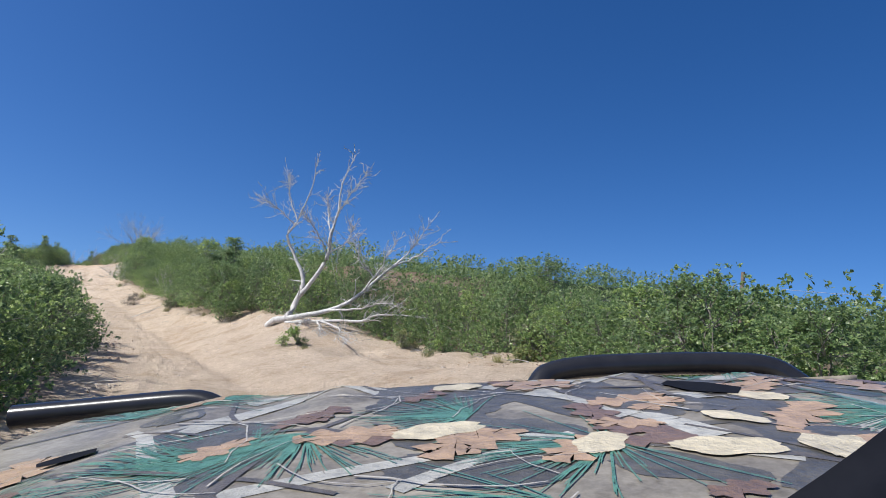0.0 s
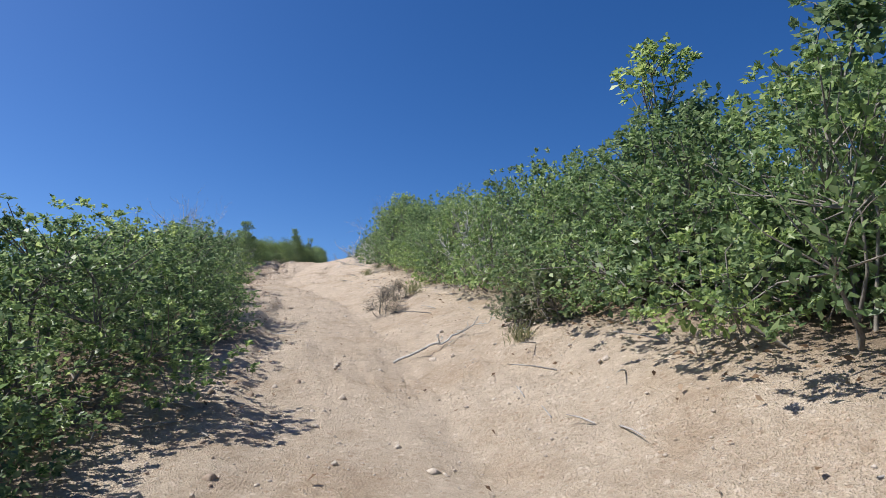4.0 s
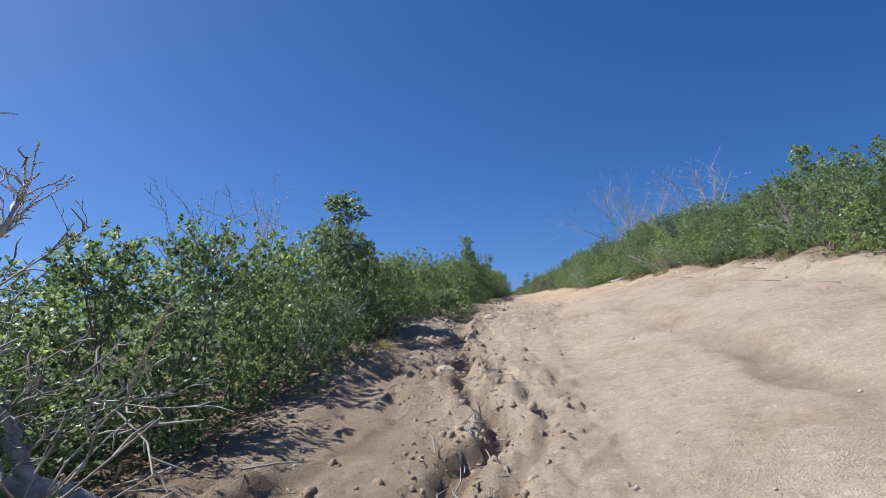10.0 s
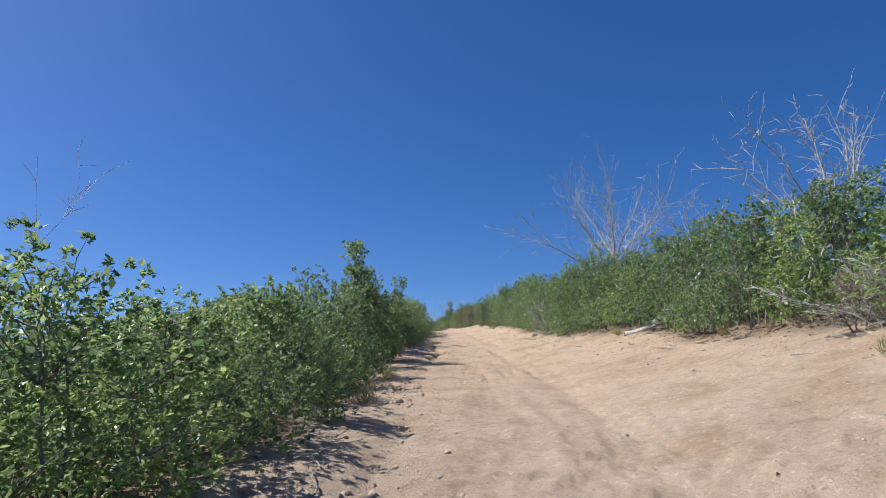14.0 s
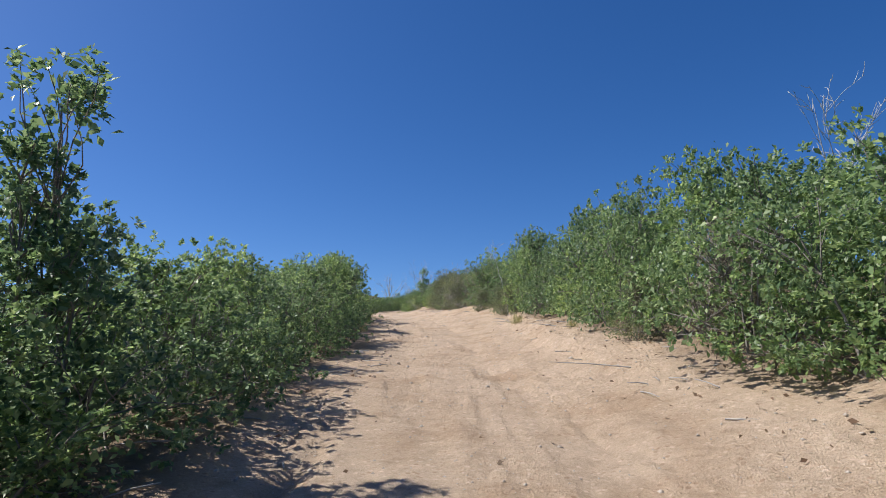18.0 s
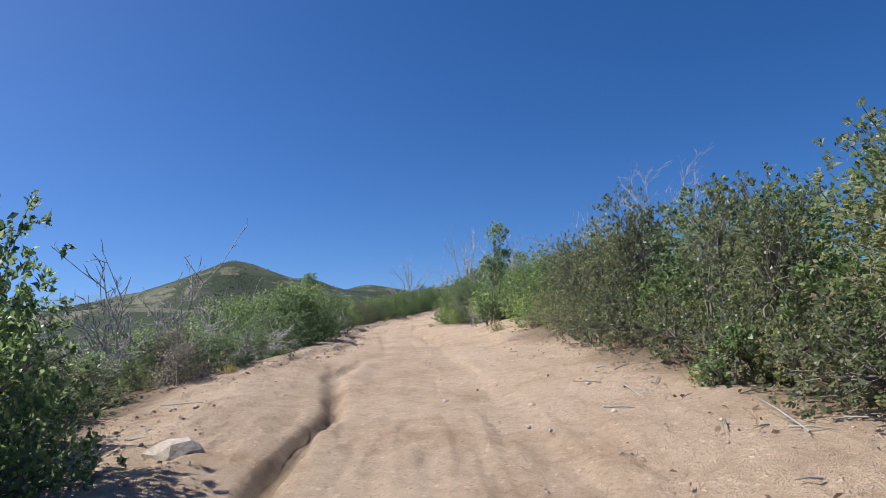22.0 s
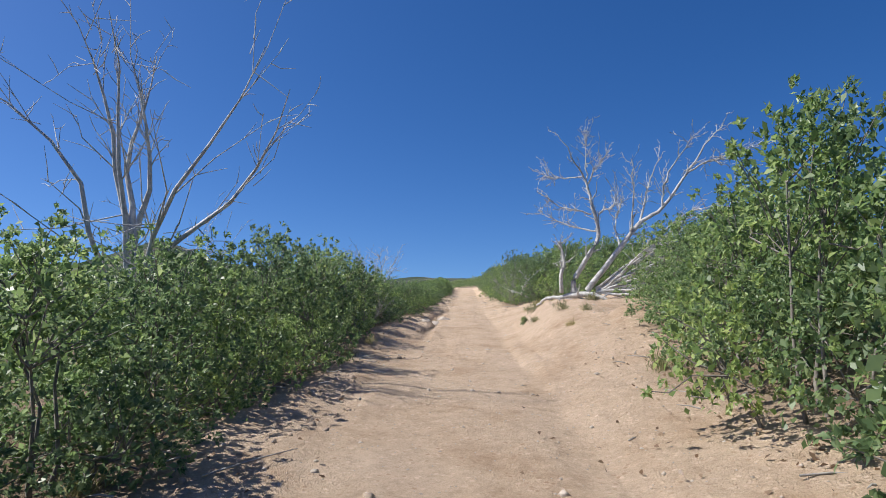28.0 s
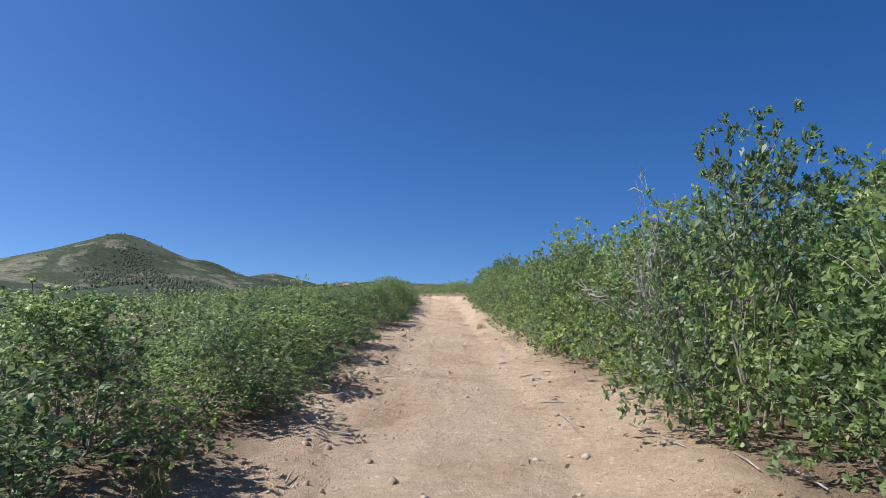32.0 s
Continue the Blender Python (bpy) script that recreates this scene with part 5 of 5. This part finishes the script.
def vehicle():
    """The front of an off-road buggy: hood, guard tubes, cowl, dash corner and front wheels."""
    at = aim(*ROWS[0][1:])
    root = new("utility_vehicle")
    root.matrix_basis = Matrix.Translation((at.translation.x, at.translation.y, 0))
    back_to = root.matrix_basis.inverted() @ at

    def local(pts):
        return np.array([back_to @ Vector(p) for p in np.asarray(pts, float).reshape(-1, 3)])

    def sheet(name, rows, mat, label="", thick=0.02):
        grid = np.array(rows, float)
        n, m = grid.shape[:2]
        top = local(grid)
        low = local(grid + (0, -thick, 0))
        i = np.arange(n * m).reshape(n, m)
        f = np.stack([i[:-1, :-1], i[:-1, 1:], i[1:, 1:], i[1:, :-1]], -1).reshape(-1, 4)
        rim = np.concatenate([i[0, :], i[1:, -1], i[-1, -2::-1], i[-2:0:-1, 0]])
        nxt = np.roll(rim, -1)
        k = n * m
        side = np.stack([rim, rim + k, nxt + k, nxt], -1)
        me = raw_mesh(name, np.concatenate([top, low]), np.concatenate([f, f[:, ::-1] + k, side]), [mat], True)
        return part(name, me, root, label)

    xs = np.linspace(-1, 1, 49)

    def skin(x, f, over=0.0):
        """The hood's surface at x across, from -1 to 1, and f forward, from 0 to 1."""
        x, f = np.asarray(x, float), np.asarray(f, float)
        ridge = 0.016 * np.exp(-((np.abs(x) - 0.34) / 0.06) ** 2) * f + 0.014 * np.exp(-((np.abs(x) - 0.62) / 0.08) ** 2)
        y = -0.345 - 0.06 * f - 0.035 * np.clip((f - 0.9) / 0.1, 0, 1) + 0.05 * (1 - x * x) + ridge + 0.05 * x + over
        return np.stack([x * 1.15 * (1 - 0.06 * f) + 0.12, y, -0.62 - f], -1)

    hood = sheet("hood", [skin(xs, f + 0 * xs) for f in np.linspace(0, 1, 30)], CAMO, "glossy camouflage printed plastic hood")
    rng = np.random.RandomState(77)

    def print_on(name, shapes, mat, over, label):
        """Flat printed shapes, each a fan of triangles in metres across and forward."""
        vs, fs, k = [], [], 0
        for mid, rim in shapes:
            pts = np.concatenate([[mid], rim])
            ok = (np.abs(pts[:, 0]) < 1.13).all() and (pts[:, 1] > 0.01).all() and (pts[:, 1] < 0.99).all()
            if ok:
                n = len(rim)
                i = np.arange(n)
                vs.append(skin(pts[:, 0] / 1.15, pts[:, 1], over))
                fs.append(np.stack([0 * i, 1 + i, 1 + (i + 1) % n], -1) + k)
                k += n + 1
        tagged(part(name, raw_mesh(name, local(np.concatenate(vs)), np.concatenate(fs), [mat]), hood, label), kind="stuff")

    def lobed(size, lobes, depth):
        """A leaf with rounded lobes along both sides of its rib."""
        c, turn = np.array([rng.uniform(-1.1, 1.1), rng.uniform(0.02, 0.98)]), rng.uniform(0, 6.28)
        t = np.linspace(0, 2 * math.pi, 40, endpoint=False)
        wide = 0.42 * np.abs(np.sin(t)) ** 0.8 * (1 - depth * (0.5 + 0.5 * np.cos(lobes * t + rng.uniform(0, 1)))) * np.sign(np.sin(t))
        p = np.stack([0.62 * np.cos(t) * (1 + 0.1 * rng.normal(0, 1, 40) * 0.5), wide], -1) * size
        ca, sa = math.cos(turn), math.sin(turn)
        return c, c + p @ np.array([[ca, sa], [-sa, ca]])

    def strip(c, turn, length, width, crook=0.0):
        """A tapering stick as short joined fans."""
        out, p, n = [], np.array(c, float), 5
        for k in range(n):
            w0, w1 = width * (1 - 0.5 * k / n), width * (1 - 0.5 * (k + 1) / n)
            way = np.array([math.cos(turn), math.sin(turn)])
            side = np.array([-way[1], way[0]])
            q = p + way * length / n
            out.append(((p + q) / 2, np.array([p - side * w0, q - side * w1, q + side * w1, p + side * w0])))
            p, turn = q, turn + rng.normal(0, crook)
        return out

    def anywhere():
        return rng.uniform(-1.1, 1.1), rng.uniform(0.0, 1.0)

    shades = [bark_material(n, tuple(0.6 * q for q in c), tuple(min(0.9, 1.3 * q) for q in c), 26.0) for n, c in (("print_shadow", (0.105, 0.098, 0.085)), ("print_bark", (0.42, 0.41, 0.37)), ("print_dark_limb", (0.12, 0.105, 0.09)), ("print_needles", (0.10, 0.23, 0.17)),
                                                      ("print_tan_leaf", (0.40, 0.275, 0.175)), ("print_cream_leaf", (0.58, 0.51, 0.36)), ("print_pale_twig", (0.46, 0.43, 0.38)), ("print_rust_leaf", (0.19, 0.125, 0.09)))]
    for m in shades:
        m.node_tree.nodes["Principled BSDF"].inputs["Roughness"].default_value = 0.34
        m.node_tree.nodes["Principled BSDF"].inputs["Coat Weight"].default_value = 0.22
        m.node_tree.nodes["Principled BSDF"].inputs["Coat Roughness"].default_value = 0.14
    print_on("printed_shadow", [lobed(rng.uniform(0.14, 0.34), 3, 0.35) for _ in range(46)], shades[0], 0.0008, "dark printed shadows")
    print_on("printed_limb", sum([strip(anywhere(), rng.choice([0.5, 0.9, 2.2, 2.6]) + rng.normal(0, 0.2), rng.uniform(0.3, 0.8), rng.uniform(0.016, 0.042), 0.10) for _ in range(22)], []), shades[1], 0.0014, "pale grey printed limbs")
    print_on("printed_stick", sum([strip(anywhere(), rng.uniform(0, 3.1), rng.uniform(0.3, 0.7), rng.uniform(0.005, 0.014), 0.15) for _ in range(26)], []), shades[2], 0.0020, "dark printed sticks")
    sprays = []
    for _ in range(15):
        c, turn = anywhere(), rng.uniform(0, 6.28)
        for _ in range(84):
            sprays += strip(c, turn + rng.normal(0, 0.75), rng.uniform(0.12, 0.27), 0.0019, 0.05)
    print_on("printed_needles", sprays, shades[3], 0.0026, "green printed pine needles")
    print_on("printed_rust_leaf", [lobed(rng.uniform(0.07, 0.13), 7, 0.6) for _ in range(16)], shades[7], 0.0030, "rust brown printed leaves")
    print_on("printed_tan_leaf", [lobed(rng.uniform(0.10, 0.18), 9, 0.62) for _ in range(24)], shades[4], 0.0034, "tan printed oak leaves")
    print_on("printed_cream_leaf", [lobed(rng.uniform(0.09, 0.14), 5, 0.25) for _ in range(9)], shades[5], 0.0038, "cream printed leaves")
    print_on("printed_twig", sum([strip(anywhere(), rng.uniform(0, 6.28), rng.uniform(0.12, 0.4), rng.uniform(0.001, 0.003), 0.25) for _ in range(60)], []), shades[6], 0.0042, "pale printed twigs")
    # no holes: the shade inside each vent is a flat dark hexagon
    hexagon = np.array([(-0.10, 0.0), (-0.055, 0.07), (0.05, 0.075), (0.095, 0.0), (0.05, -0.065), (-0.055, -0.06)])
    for vx, vf, size in ((-0.80, 0.40, 0.55), (0.50, 0.72, 1.0)):
        print_on("vent", [((vx, vf), np.array((vx, vf)) + size * hexagon)], DASH, 0.0048, "flat dark hexagon painted for a vent's shaded opening")
    rows = [[(x * 1.05 + 0.12, -0.41 - 0.3 * g + 0.055 * x, -1.64 - 0.05 * math.sin(3.1 * g)) for x in xs] for g in np.linspace(0, 1, 5)]
    sheet("front_panel", rows, CAMO)
    sheet("dashboard", [[(0.20 + 0.28 * a + 0.16 * b, -0.262 + 0.19 * a * a ** 0.3 - 0.13 * b, -0.50 + 0.12 * b) for a in np.linspace(0, 1, 10)] for b in np.linspace(0, 1, 6)], DASH, "dark plastic dashboard corner")
    for line in ([(-1.20, -0.47, -1.62), (-0.95, -0.455, -1.66), (-0.70, -0.435, -1.68), (-0.62, -0.47, -1.66), (-0.60, -0.55, -1.62)],
                 [(0.27, -0.42, -1.70), (0.30, -0.375, -1.74), (0.42, -0.355, -1.76), (0.75, -0.345, -1.76), (0.98, -0.345, -1.74), (1.05, -0.40, -1.70)]):
        pts = local(line)
        fine = np.stack([np.interp(np.linspace(0, len(pts) - 1, 24), range(len(pts)), pts[:, k]) for k in range(3)], -1)
        for _ in range(3):
            fine[1:-1] = (fine[:-2] + 2 * fine[1:-1] + fine[2:]) / 4
        part("guard_tube", raw_mesh("guard_tube", *tubes([[(p, 0.034) for p in fine]], 12), [BLACK], True), root, "gloss black steel guard tube")
    for x in (-0.72, 0.72):
        hub = back_to @ Vector((x, -0.6, -1.25))
        hub.z = 0.33 + float(spot(1.2, x).z)
        bm = bmesh.new()
        bmesh.ops.create_cone(bm, cap_ends=True, segments=28, radius1=0.33, radius2=0.33, depth=0.24, matrix=Matrix.Translation(hub) @ (back_to.to_3x3().to_4x4()) @ Matrix.Rotation(radians(90), 4, "Y"))
        bmesh.ops.bevel(bm, geom=[e for e in bm.edges if len(e.link_faces) == 2 and e.calc_face_angle() > 0.8], offset=0.05, segments=2, affect="EDGES")
        me = bpy.data.meshes.new("tyre")
        bm.to_mesh(me)
        bm.free()
        me.materials.append(BLACK)
        part("tyre", me, root)
        part("strut", raw_mesh("strut", *tubes([[(np.array(hub), 0.04), (np.array(back_to @ Vector((x * 0.7, -0.46, -1.2))), 0.04)]], 8), [BLACK], True), root)
    return tagged(root, "off-road utility vehicle with camouflage hood on the sand trail", "vehicle")


vehicle()
